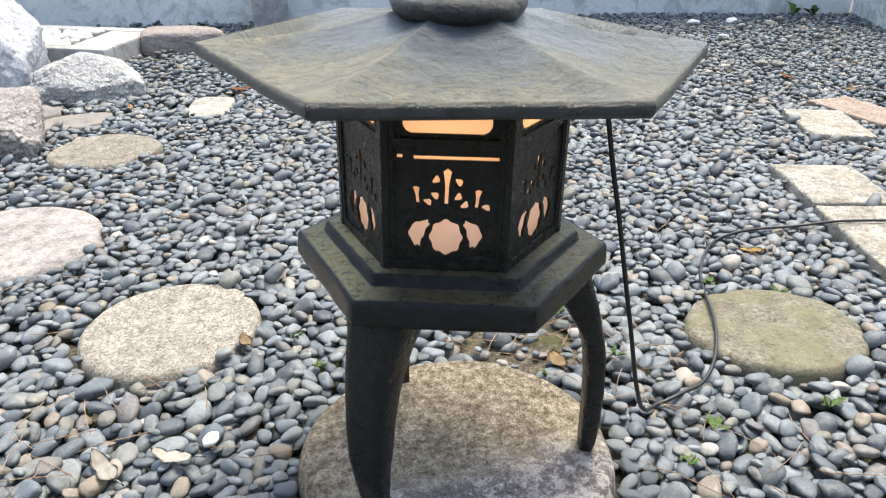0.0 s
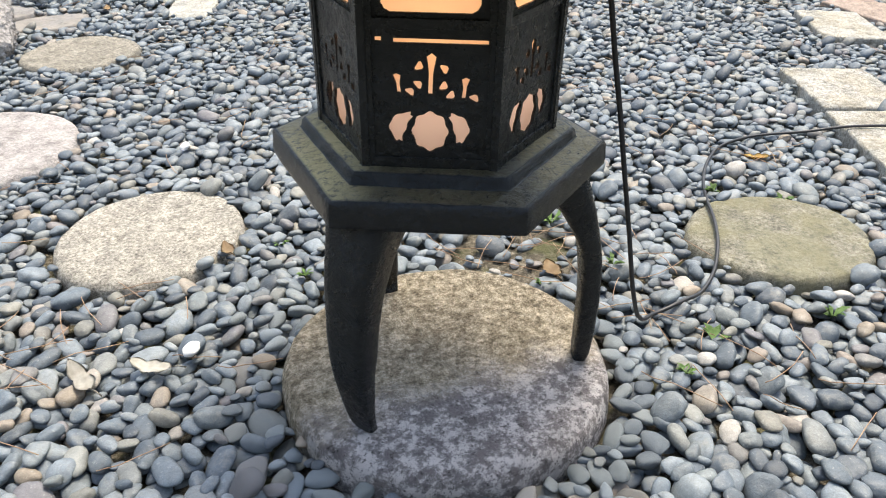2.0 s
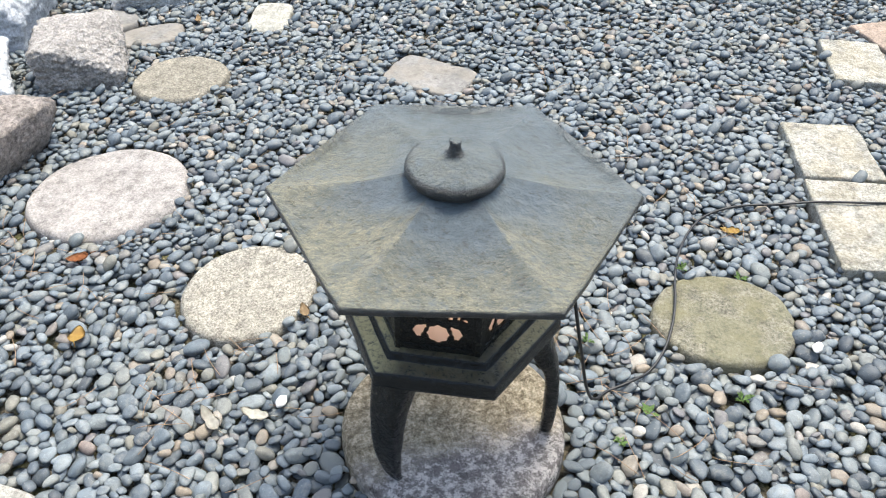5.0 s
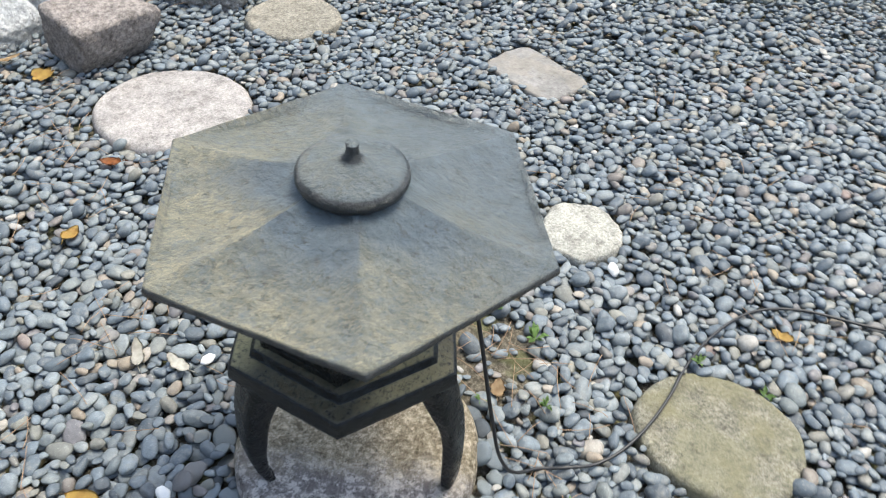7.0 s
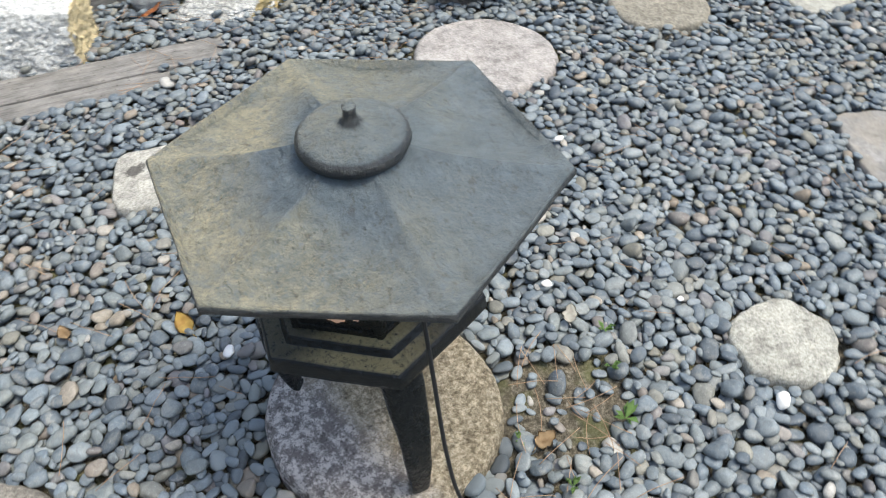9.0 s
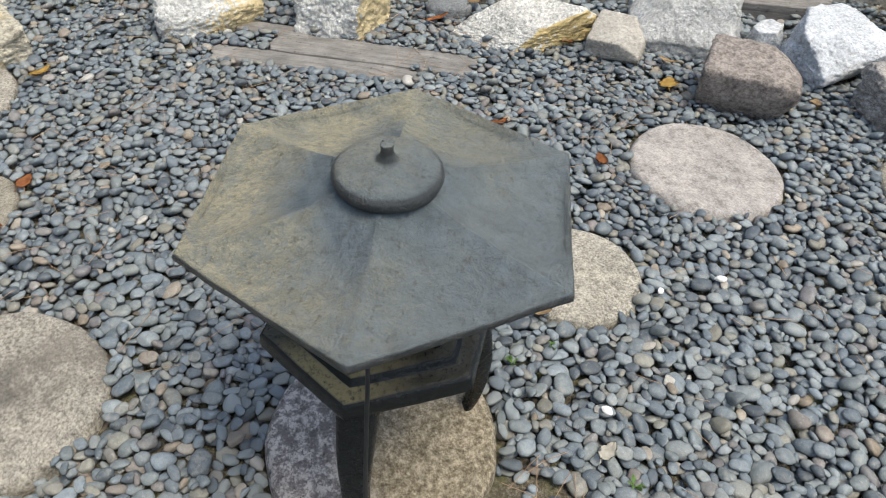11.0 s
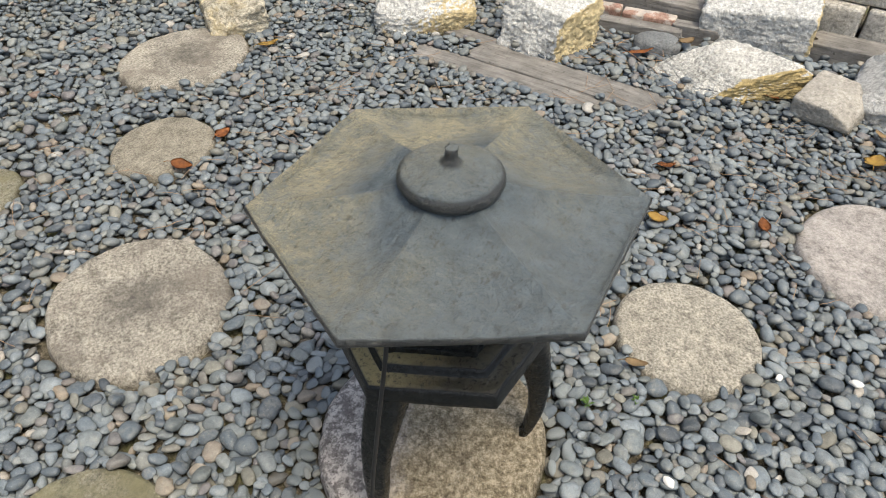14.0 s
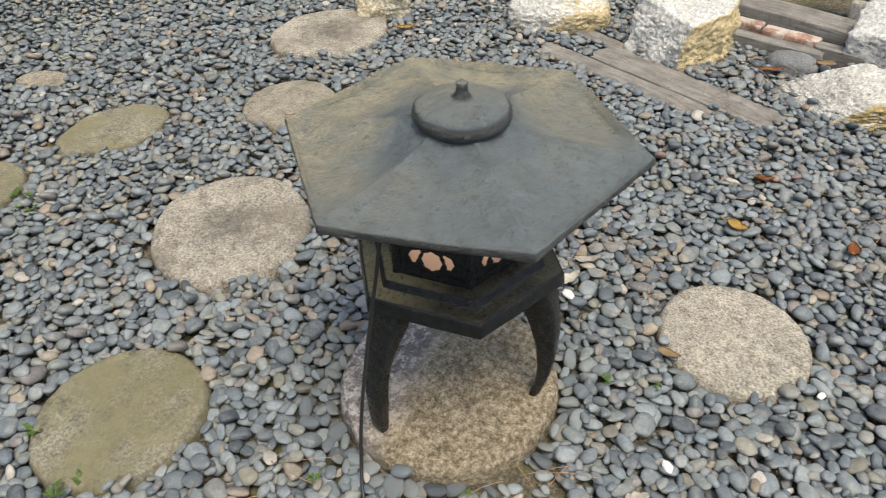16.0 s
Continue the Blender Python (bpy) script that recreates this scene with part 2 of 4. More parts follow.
def make_base_stone():
    """Coarse pinkish granite with chipped flakes, pale and speckled towards one side; browner elsewhere, with the
    lantern's shade and warm light put into the colour.
    """
    m = Nodes("lantern_base_granite", 0.88, spec=0.25)
    p = m.xyz()
    # The split follows the lantern's shadow edge, painted as a change of colour.
    edge = m.math("ADD", p[1], m.math("MULTIPLY", m.math("SUBTRACT", m.noise(10.0, 5, 0.6), 0.5), 0.14))
    brown = m.node("MapRange", Value=edge, From_Min=-0.090, From_Max=-0.030).outputs[0]
    flake = m.ramp(m.noise(52.0, 8, 0.78), (0.44, (0.25, 0.222, 0.216)), (0.50, (0.43, 0.39, 0.376)), (0.55, (0.78, 0.73, 0.705)))
    speck = m.mix(m.ramp(m.noise(150.0, 5, 0.75), (0.36, 0.85), (0.43, 0.0)), flake, (0.07, 0.062, 0.058))
    tan = m.ramp(m.noise(95.0, 9, 0.82), (0.38, (0.13, 0.103, 0.067)), (0.50, (0.39, 0.325, 0.230)), (0.60, (0.72, 0.63, 0.49)))
    c = m.mix(brown, speck, tan)
    c = m.mix(0.55, c, m.ramp(m.noise(19.0, 8, 0.74, dist=0.5), (0.36, 0.42), (0.48, 0.95), (0.65, 1.15)), "MULTIPLY")
    c = m.mix(m.ramp(m.noise(120.0, 6, 0.8), (0.36, 0.75), (0.42, 0.0)), c, (0.06, 0.05, 0.04))
    m.color(c)
    m.bump(m.noise(52.0, 8, 0.78), 1.0, 0.022)
    m.bump(m.noise(19.0, 8, 0.74, dist=0.5), 0.9, 0.022)
    return m.mat


def make_wood():
    m = Nodes("weathered_plank", 0.85, spec=0.2)
    st = m.node("Mapping", Vector=m.grain, Scale=(26.0, 2.6, 26.0)).outputs[0]
    g = m.noise(3.0, 6, 0.7, st, 0.4)
    c = m.ramp(g, (0.30, (0.13, 0.122, 0.112)), (0.48, (0.215, 0.203, 0.190)), (0.74, (0.30, 0.285, 0.268)))
    c = m.mix(0.8, c, m.ramp(m.noise(9.0, 7, 0.7), (0.32, 0.5), (0.66, 1.2)), "MULTIPLY")
    c = m.mix(m.ramp(m.noise(38.0, 6, 0.75), (0.34, 0.8), (0.40, 0.0)), c, (0.05, 0.045, 0.04))
    m.color(c)
    m.bump(g, 0.9, 0.008)
    return m.mat


def make_concrete(name, light, dark, patch):
    m = Nodes(name, 0.9, spec=0.2)
    c = m.ramp(m.noise(2.2, 6, 0.65), (0.3, dark), (0.65, light))
    c = m.mix(m.ramp(m.noise(5.5, 7, 0.75, dist=0.8), (0.50, 0.0), (0.60, 0.65)), c, patch)
    c = m.mix(0.4, c, m.ramp(m.noise(60.0, 4), (0.3, 0.75), (0.7, 1.1)), "MULTIPLY")
    m.color(c)
    m.bump(m.noise(45.0, 5, 0.7), 0.4, 0.006)
    return m.mat


def make_plain(name, light, dark, scale=30.0, rough=0.7, bump=0.3, spec=0.3):
    m = Nodes(name, rough, spec=spec)
    m.color(m.ramp(m.noise(scale, 5, 0.65), (0.3, dark), (0.7, light)))
    m.bump(m.noise(scale * 3, 4, 0.65), bump, 0.003)
    return m.mat


def make_leaf(name, a, b):
    m = Nodes(name, 0.6, spec=0.3)
    info = m.t.nodes.new("ShaderNodeObjectInfo").outputs["Random"]
    c = m.mix(m.ramp(m.noise(60.0, 4), (0.35, 0.0), (0.65, 1.0)), a, b)
    c = m.mix(0.5, c, m.ramp(info, (0.0, 0.6), (1.0, 1.1)), "MULTIPLY")
    m.color(c)
    m.bump(m.noise(120.0, 3), 0.3, 0.002)
    return m.mat


def make_diffuser():
    """Frosted sheet, tawny at the top and pinkish below."""
    m = Nodes("frosted_sheet", 0.5)
    z = m.xyz()[2]
    n = m.node("MapRange", Value=z, From_Min=0.425, From_Max=0.47)
    c = m.mix(n.outputs[0], (0.95, 0.83, 0.88), (0.95, 0.64, 0.45))
    tr = m.node("BsdfTranslucent", Color=c)
    df = m.node("BsdfDiffuse", Color=(0.55, 0.42, 0.33))
    mx = m.node("MixShader", Fac=0.25)
    m.t.links.new(tr.outputs[0], mx.inputs[1])
    m.t.links.new(df.outputs[0], mx.inputs[2])
    m.t.links.new(mx.outputs[0], m.t.nodes["Material Output"].inputs["Surface"])
    return m.mat


def make_glow():
    m = Nodes("lamp_glass", 0.3)
    m.put((1.0, 0.78, 0.58), m.bsdf.inputs["Emission Color"])
    m.bsdf.inputs["Emission Strength"].default_value = 4.0
    return m.mat


PEBBLE = make_pebble_material()
SOIL = make_soil()
ROOF_IRON = make_roof_iron()
IRON = make_black_iron()
TRAY_IRON = make_black_iron("mossy_cast_iron", 0.85)
BASE_STONE = make_base_stone()
WOOD = make_wood()
STEP_PALE = granite("pale_granite", (0.60, 0.555, 0.475), (0.18, 0.165, 0.135), None, 130.0, 0.8)
STEP_PINK = granite("pinkish_granite", (0.43, 0.397, 0.373), (0.25, 0.228, 0.215), None, 110.0, 0.5)
STEP_TAN = granite("tan_granite", (0.40, 0.365, 0.30), (0.17, 0.152, 0.12), None, 110.0, 0.8)
STEP_MOSS = granite("mossy_granite", (0.32, 0.30, 0.235), (0.12, 0.112, 0.08), (0.20, 0.19, 0.12), 90.0, 0.6, (0.17, 0.155, 0.09), 0.5)
STEP_BROWN = granite("brownish_granite", (0.54, 0.50, 0.43), (0.17, 0.152, 0.128), None, 95.0, 0.8, (0.16, 0.14, 0.12), 0.30, middle=(0.085, 0.078, 0.070))
WHITE_STONE = granite("white_granite", (0.50, 0.485, 0.43), (0.26, 0.25, 0.216), None, 110.0, 0.6)
SPOTTED_STONE = granite("spotted_granite", (0.52, 0.50, 0.45), (0.28, 0.265, 0.235), None, 110.0, 0.6, spots=((-0.023, -0.046, 0.024), (0.020, 0.030, 0.024), (0.030, 0.052, 0.012), (-0.045, -0.030, 0.010)))
SLATE = granite("flat_slate", (0.265, 0.252, 0.238), (0.18, 0.170, 0.160), (0.27, 0.235, 0.19), 50.0, 0.3, warmth=0.4, flakes=0.4)
ROCK_WHITE = granite("white_ochre_rock", (0.84, 0.83, 0.80), (0.40, 0.40, 0.39), (0.66, 0.51, 0.25), 60.0, 0.8, warmth=0.80, patch=5.0, face=(0.12, 0.98, -0.15), flakes=0.35)
ROCK_PALE = granite("white_grey_rock", (0.76, 0.755, 0.74), (0.38, 0.38, 0.375), None, 60.0, 1.0, flakes=0.35)
ROCK_GREY = granite("grey_speckled_rock", (0.52, 0.485, 0.455), (0.20, 0.182, 0.168), None, 80.0, 0.8, flakes=0.5)
ROCK_BROWN = granite("brown_speckled_rock", (0.42, 0.365, 0.33), (0.15, 0.128, 0.115), None, 55.0, 0.9)
ROCK_TAN = granite("cream_block", (0.66, 0.61, 0.50), (0.30, 0.27, 0.21), (0.55, 0.45, 0.27), 60.0, 0.8)
ROCK_BLUE = granite("pale_blue_granite", (0.66, 0.68, 0.71), (0.34, 0.35, 0.37), None, 75.0, 0.6, flakes=0.35)
COBBLE = granite("dark_cobble", (0.20, 0.21, 0.215), (0.11, 0.115, 0.12), None, 90.0, 0.2, flakes=0.3)
ROCK_CREAM = granite("cream_ochre_rock", (0.83, 0.81, 0.76), (0.37, 0.355, 0.325), (0.68, 0.54, 0.28), 60.0, 1.0, warmth=0.6, patch=4.5, flakes=0.35)
ROCK_WEDGE = granite("cream_rock_with_ochre_underside", (0.86, 0.84, 0.79), (0.36, 0.345, 0.32), (0.62, 0.45, 0.17), 70.0, 1.0, warmth=0.85, patch=9.0, face=(0.52, 0.80, 0.10), flakes=0.5)
ROCK_DULL = granite("grey_tan_rock", (0.46, 0.43, 0.385), (0.27, 0.25, 0.22), None, 70.0, 0.5, flakes=0.4)
ROCK_PINKISH = granite("pinkish_grey_rock", (0.40, 0.345, 0.32), (0.26, 0.225, 0.21), None, 60.0, 0.4, flakes=0.3)
SLAB = granite("split_granite", (0.66, 0.63, 0.56), (0.28, 0.26, 0.215), (0.44, 0.36, 0.22), 95.0, 1.0, warmth=0.28, patch=10.0)
SLAB_RED = granite("reddish_stone", (0.40, 0.315, 0.26), (0.23, 0.175, 0.14), None, 70.0, 0.5)
# Dull olive for the unseen walls added to block low sky light.
SKY_BLOCK = make_concrete("dull_render", (0.20, 0.185, 0.135), (0.13, 0.125, 0.09), (0.08, 0.085, 0.055))
WALL = make_concrete("limewashed_wall", (0.88, 0.89, 0.87), (0.74, 0.77, 0.76), (0.42, 0.46, 0.45))
TROUGH = make_concrete("trough_concrete", (0.50, 0.495, 0.47), (0.33, 0.33, 0.315), (0.24, 0.24, 0.23))
WHITE_PEBBLE = make_plain("white_pebble", (0.80, 0.79, 0.76), (0.60, 0.59, 0.57))
BRICK = granite("worn_red_brick", (0.40, 0.245, 0.195), (0.25, 0.145, 0.11), (0.52, 0.47, 0.42), 60.0, 0.6, warmth=0.9, patch=14.0, flakes=0.5)
BLOCK = granite("pale_block", (0.62, 0.59, 0.54), (0.30, 0.285, 0.255), None, 70.0, 0.6)
CORD = make_plain("black_rubber", (0.022, 0.022, 0.024), (0.012, 0.012, 0.013), 80.0, 0.45, 0.1, 0.5)
LEAF_YELLOW = make_leaf("yellow_leaf", (0.62, 0.42, 0.12), (0.50, 0.30, 0.09))
LEAF_RUST = make_leaf("rust_leaf", (0.40, 0.15, 0.05), (0.24, 0.09, 0.04))
LEAF_TAN = make_leaf("tan_leaf", (0.46, 0.33, 0.19), (0.33, 0.22, 0.12))
LEAF_PALE = make_leaf("bleached_leaf", (0.66, 0.63, 0.56), (0.48, 0.44, 0.37))
NEEDLE = make_leaf("dry_pine_needle", (0.36, 0.25, 0.16), (0.22, 0.13, 0.08))
WEED = make_leaf("green_weed", (0.11, 0.20, 0.05), (0.16, 0.28, 0.08))
DIFFUSER = make_diffuser()
GLOW = make_glow()

# ---- building helpers ----


def mesh_of(bm, name, material, smooth=True):
    me = bpy.data.meshes.new(name)
    bm.to_mesh(me)
    bm.free()
    me.materials.append(material)
    me.polygons.foreach_set("use_smooth", [smooth] * len(me.polygons))
    return me


def part(name, bm, material, parent=None, label="", smooth=True, m=None):
    ob = new(name, mesh_of(bm, name, material, smooth))
    if parent:
        ob.parent = parent
    if m is not None:
        ob.matrix_basis = m
    if label:
        ob["label"] = label
    return ob


def thing(name, at=(0, 0, 0), rz=0.0):
    ob = new(name)
    ob.matrix_basis = pose(*at, 0, 0, rz)
    ob.empty_display_size = 0.05
    return ob


def box(bm, lo, hi, bevel=0.0, seg=2, m=None):
    made = bmesh.ops.create_cube(bm, size=1)["verts"]
    for v in made:
        v.co = Vector([l + (c + 0.5) * (h - l) for c, l, h in zip(v.co, lo, hi)])
    if bevel:
        edges = list({e for v in made for e in v.link_edges})
        out = bmesh.ops.bevel(bm, geom=edges, offset=bevel, segments=seg, affect="EDGES", profile=0.6)
        made = list({v for f in out["faces"] for v in f.verts} | {v for v in made if v.is_valid})
    if m is not None:
        bmesh.ops.transform(bm, matrix=m, verts=made)
    return made


def hex_lathe(bm, profile, rot=0.0, sides=6, sub=1, cap=(True, True), centre=(0, 0)):
    """Rings of a regular polygon through (circumradius, z), bottom or top first."""
    rings = []
    n = sides * sub
    for r, z in profile:
        ring = []
        for i in range(n):
            k, f = divmod(i, sub)
            a0, a1 = (math.radians(rot) + 2 * math.pi * (k + j) / sides for j in (0, 1))
            f /= sub
            x = r * (math.cos(a0) * (1 - f) + math.cos(a1) * f)
            y = r * (math.sin(a0) * (1 - f) + math.sin(a1) * f)
            ring.append(bm.verts.new((centre[0] + x, centre[1] + y, z)))
        rings.append(ring)
    for a, b in zip(rings, rings[1:]):
        for i in range(n):
            bm.faces.new((a[i], a[(i + 1) % n], b[(i + 1) % n], b[i]))
    for ring, on in ((rings[0], cap[0]), (rings[-1], cap[1])):
        if on:
            c = bm.verts.new(sum((v.co for v in ring), Vector()) / n)
            for i in range(n):
                bm.faces.new((ring[i], ring[(i + 1) % n], c))
    bmesh.ops.recalc_face_normals(bm, faces=bm.faces)
    return rings


def tube(bm, pts, r, sides=8, r_end=None, flat=1.0):
    pts = [Vector(p) for p in pts]
    rings = []
    side = None
    for i, p in enumerate(pts):
        d = (pts[min(i + 1, len(pts) - 1)] - pts[max(i - 1, 0)]).normalized()
        if side is None:
            side = d.orthogonal().normalized()
        side = (side - d * side.dot(d)).normalized()
        up = d.cross(side)
        q = r if r_end is None else r + (r_end - r) * i / (len(pts) - 1)
        rings.append([bm.verts.new(p + q * (math.cos(a) * side + flat * math.sin(a) * up)) for a in (2 * math.pi * k / sides for k in range(sides))])
    for a, b in zip(rings, rings[1:]):
        for k in range(sides):
            bm.faces.new((a[k], a[(k + 1) % sides], b[(k + 1) % sides], b[k]))
    bm.faces.new(rings[0][::-1])
    bm.faces.new(rings[-1])


def smooth_line(pts, per=8):
    """A Catmull-Rom line through the points."""
    pts = [Vector(p) for p in pts]
    pts = [2 * pts[0] - pts[1], *pts, 2 * pts[-1] - pts[-2]]
    out = []
    for a, b, c, d in zip(pts, pts[1:], pts[2:], pts[3:]):
        for k in range(per):
            t = k / per
            out.append(0.5 * (2 * b + (c - a) * t + (2 * a - 5 * b + 4 * c - d) * t * t + (3 * b - a - 3 * c + d) * t ** 3))
    return out + [pts[-2]]


STONES = []          # footprints that keep the pebbles away: x, y, rx, ry, degrees, top, squareness


def stone(name, x, y, rx, ry, deg, top, label, material, seed, wob=0.03, square=2.0, thick=0.07, dish=0.0, group="", crown=0.001):
    """A flat stepping stone with a worn, uneven edge."""
    STONES.append((x, y, rx, ry, deg, top, square))
    bm = bmesh.new()
    n = 72
    last = 0.88
    prof = [(1.0, -thick), (1.015, -0.5 * thick), (1.005, -0.020), (0.985, -0.009), (0.955, -0.002), (0.92, 0.0), (last, 0.0)]

    def spot(k, z, a):
        ca, sa_ = math.cos(a), math.sin(a)
        q = (abs(ca) ** square + abs(sa_) ** square) ** (-1 / square)
        wave = noise.noise(Vector((1.3 * ca + seed, 1.3 * sa_, 3.1))) * 1.6 + noise.noise(Vector((4 * ca, 4 * sa_ + seed, 7.7))) * 0.6 + noise.noise(Vector((11 * ca, 11 * sa_ + seed, 1.7))) * 0.25
        q *= 1 + wob * wave
        px, py = rx * k * q * ca, ry * k * q * sa_
        pz = z + 0.0024 * noise.noise(Vector((px * 9.1 + py * 6.3 + seed * 1.37, py * 8.8 - px * 6.1, z * 9 + 0.37))) + 0.0006 * noise.noise(Vector((px * 26 - py * 17 + 0.3, py * 25 + px * 18 + seed, 0.61)))
        return px, py, pz + crown * (1 - k * k) - dish * math.exp(-(k * 3.2) ** 2)

    rings = [[bm.verts.new(spot(k, z, 2 * math.pi * i / n)) for i in range(n)] for k, z in prof]
    for a, b in zip(rings, rings[1:]):
        for i in range(n):
            bm.faces.new((a[i], a[(i + 1) % n], b[(i + 1) % n], b[i]))
    side = n // 4
    grid = {}
    for p in range(side + 1):
        for q in range(side + 1):
            u, w = 2 * p / side - 1, 2 * q / side - 1
            reach = max(abs(u), abs(w))
            if abs(u) >= abs(w):
                a = math.pi / 4 * w / u if u else 0.0
                a += math.pi if u < 0 else 0.0
            else:
                a = math.pi / 2 - math.pi / 4 * u / w + (math.pi if w < 0 else 0.0)
            if reach > 0.999:
                grid[p, q] = rings[-1][round(a / (2 * math.pi) * n) % n]
            else:
                grid[p, q] = bm.verts.new(spot(last * reach, 0.0, a))
    for p in range(side):
        for q in range(side):
            bm.faces.new((grid[p, q], grid[p + 1, q], grid[p + 1, q + 1], grid[p, q + 1]))
    ob = part(name, bm, material)
    ob.matrix_basis = pose(x, y, top, 0, 0, deg)
    return tagged(ob, label, "stepping stone", group)


def rock(name, x, y, size, deg, label, material, seed, cuts=7, tilt=(0, 0), sink=0.03, sharp=50.0, rough=0.035, category="rock", faces=(), foot=0.74):
    """An angular boulder: a ball cut back by planes, then broken and weathered. size: across, along, height over the pebbles."""
    rng = random.Random(seed)
    sx, sy, sz = size[0] / 2, size[1] / 2, (size[2] + sink) / 2
    planes = [(Vector(v), 1.0) for v in ((1, 0, 0), (-1, 0, 0), (0, 1, 0), (0, -1, 0), (0, 0, 1), (0, 0, -1))]
    planes += [(Vector(v).normalized(), h) for v, h in faces]
    for _ in range(cuts):
        v = Vector((rng.uniform(-1, 1), rng.uniform(-1, 1), rng.uniform(-0.35, 1))).normalized()
        planes.append((v, rng.uniform(0.84, 1.10)))
    bm = bmesh.new()
    bmesh.ops.create_icosphere(bm, subdivisions=6, radius=1)
    for v in bm.verts:
        d = v.co.normalized()
        s = sum(max(d.dot(p) / h, 0) ** sharp for p, h in planes) ** (-1 / sharp)
        q = d * s
        s *= 1 + rough * 1.6 * noise.noise(q * 2.0 + Vector((seed, 0, 0))) + rough * 1.6 * abs(noise.noise(q * 4 + Vector((0, seed, 0)))) + rough * 1.6 * abs(noise.noise(q * 9 + Vector((0, 0, seed)))) + rough * 0.9 * abs(noise.noise(q * 22 + Vector((seed, 0, 0)))) + rough * 0.4 * noise.noise(q * 45)
        v.co = Vector((d.x * s * sx, d.y * s * sy, d.z * s * sz))
    ob = part(name, bm, material)
    ob.matrix_basis = pose(x, y, sz - sink, tilt[0], tilt[1], deg)
    STONES.append((x, y, sx * foot, sy * foot, deg, sz, 3.0))
    return tagged(ob, label, category)

# ---- ground and walls ----
bm = bmesh.new()
bmesh.ops.create_grid(bm, x_segments=60, y_segments=60, size=60)
for v in bm.verts:
    v.co.z = -0.015
tagged(part("ground", bm, SOIL), "dark bare soil under the pebbles", "ground", kind="structure")


def wall(name, a, b, height, label, material):
    a, b = Vector((*a, 0)), Vector((*b, 0))
    d = b - a
    bm = bmesh.new()
    box(bm, (0, 0, -0.06), (d.length, 0.15, height), 0.008)
    bmesh.ops.subdivide_edges(bm, edges=bm.edges, cuts=3, use_grid_fill=True)
    ob = part(name, bm, material, smooth=False)
    ob.matrix_basis = pose(a.x, a.y, 0, 0, 0, math.degrees(math.atan2(d.y, d.x)))
    return tagged(ob, label, "wall", kind="structure")


wall("wall_north", (-3.4, 3.25), (1.5, 3.98), 1.5, "pale stained limewashed garden wall", WALL)
wall("wall_north_east", (1.502, 3.982), (2.95, 4.02), 1.5, "pale grey stained rendered garden wall", WALL)
wall("wall_east", (2.95, 4.015), (2.72, 3.0), 1.3, "grey rendered wall behind the pebble yard", WALL)

# Three unseen walls, added only to hold back low light from the sky.
wall("wall_far_west", (-4.002, -3.5), (-4.002, 3.0), 2.0, "unseen dull olive wall added to block low sky light", SKY_BLOCK)
wall("wall_far_east", (4.3, 2.9), (4.3, -3.3), 2.4, "unseen dull olive wall added to block low sky light", SKY_BLOCK)
wall("wall_far_south", (5.0, -3.05), (-5.0, -3.05), 2.2, "unseen dull olive wall added to block low sky light", SKY_BLOCK)

# ---- the lantern ----
CX, CY, TURN_LOW = -0.004, -0.015, -7.0
lantern = thing("garden_lantern")
tagged(lantern, "lit black cast-iron hexagonal lantern standing on a granite disc", "lantern")

# roof
bm = bmesh.new()
rings = hex_lathe(bm, [(0.10, 0.574), (0.20, 0.573), (0.270, 0.5715), (0.2775, 0.5725), (0.2805, 0.576), (0.2808, 0.583), (0.2785, 0.5875), (0.272, 0.5892), (0.255, 0.5898), (0.235, 0.5910), (0.21, 0.5930),
                       (0.185, 0.5957), (0.16, 0.5992), (0.135, 0.6035), (0.112, 0.6085), (0.092, 0.6138), (0.075, 0.619), (0.058, 0.624)], 0, 6, 20)
for ring in rings:
    for i, v in enumerate(ring):
        f = (i % 20) / 20
        r = v.co.xy.length
        if v.co.z > 0.5885:
            v.co.z -= 0.0130 * (4 * f * (1 - f)) ** 0.85 * min(1, (0.285 - r) / 0.05) * min(1.2, r / 0.17)
            v.co.z += 0.0011 * noise.noise(v.co * 30) + 0.0006 * noise.noise(v.co * 90)
        if r > 0.225:
            v.co.xy *= 1 + 0.006 * noise.noise(v.co * 22) + 0.003 * noise.noise(v.co * 70)
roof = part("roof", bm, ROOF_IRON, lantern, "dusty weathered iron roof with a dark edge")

bm = bmesh.new()
rings = hex_lathe(bm, [(0.045, 0.608), (0.054, 0.6115), (0.0635, 0.6155), (0.0700, 0.6215), (0.0735, 0.6295), (0.0722, 0.6365), (0.0665, 0.6420), (0.056, 0.6455), (0.042, 0.6480), (0.028, 0.6502),
                       (0.0175, 0.6528), (0.0118, 0.6570), (0.0090, 0.6630), (0.0080, 0.6700), (0.0090, 0.6780), (0.0070, 0.6785)], 0, 48, 1)
for i, v in enumerate(rings[-2]):
    dz = 0.0035 * noise.noise(Vector((math.cos(i / 7.6) * 2, math.sin(i / 7.6) * 2, 5))) - 0.001
    v.co.z += dz
    rings[-1][i].co.z += dz
for ring in rings:
    for v in ring:
        v.co += 0.0008 * noise.noise_vector(v.co * 40)
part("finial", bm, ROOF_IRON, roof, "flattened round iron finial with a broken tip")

# tray
bm = bmesh.new()
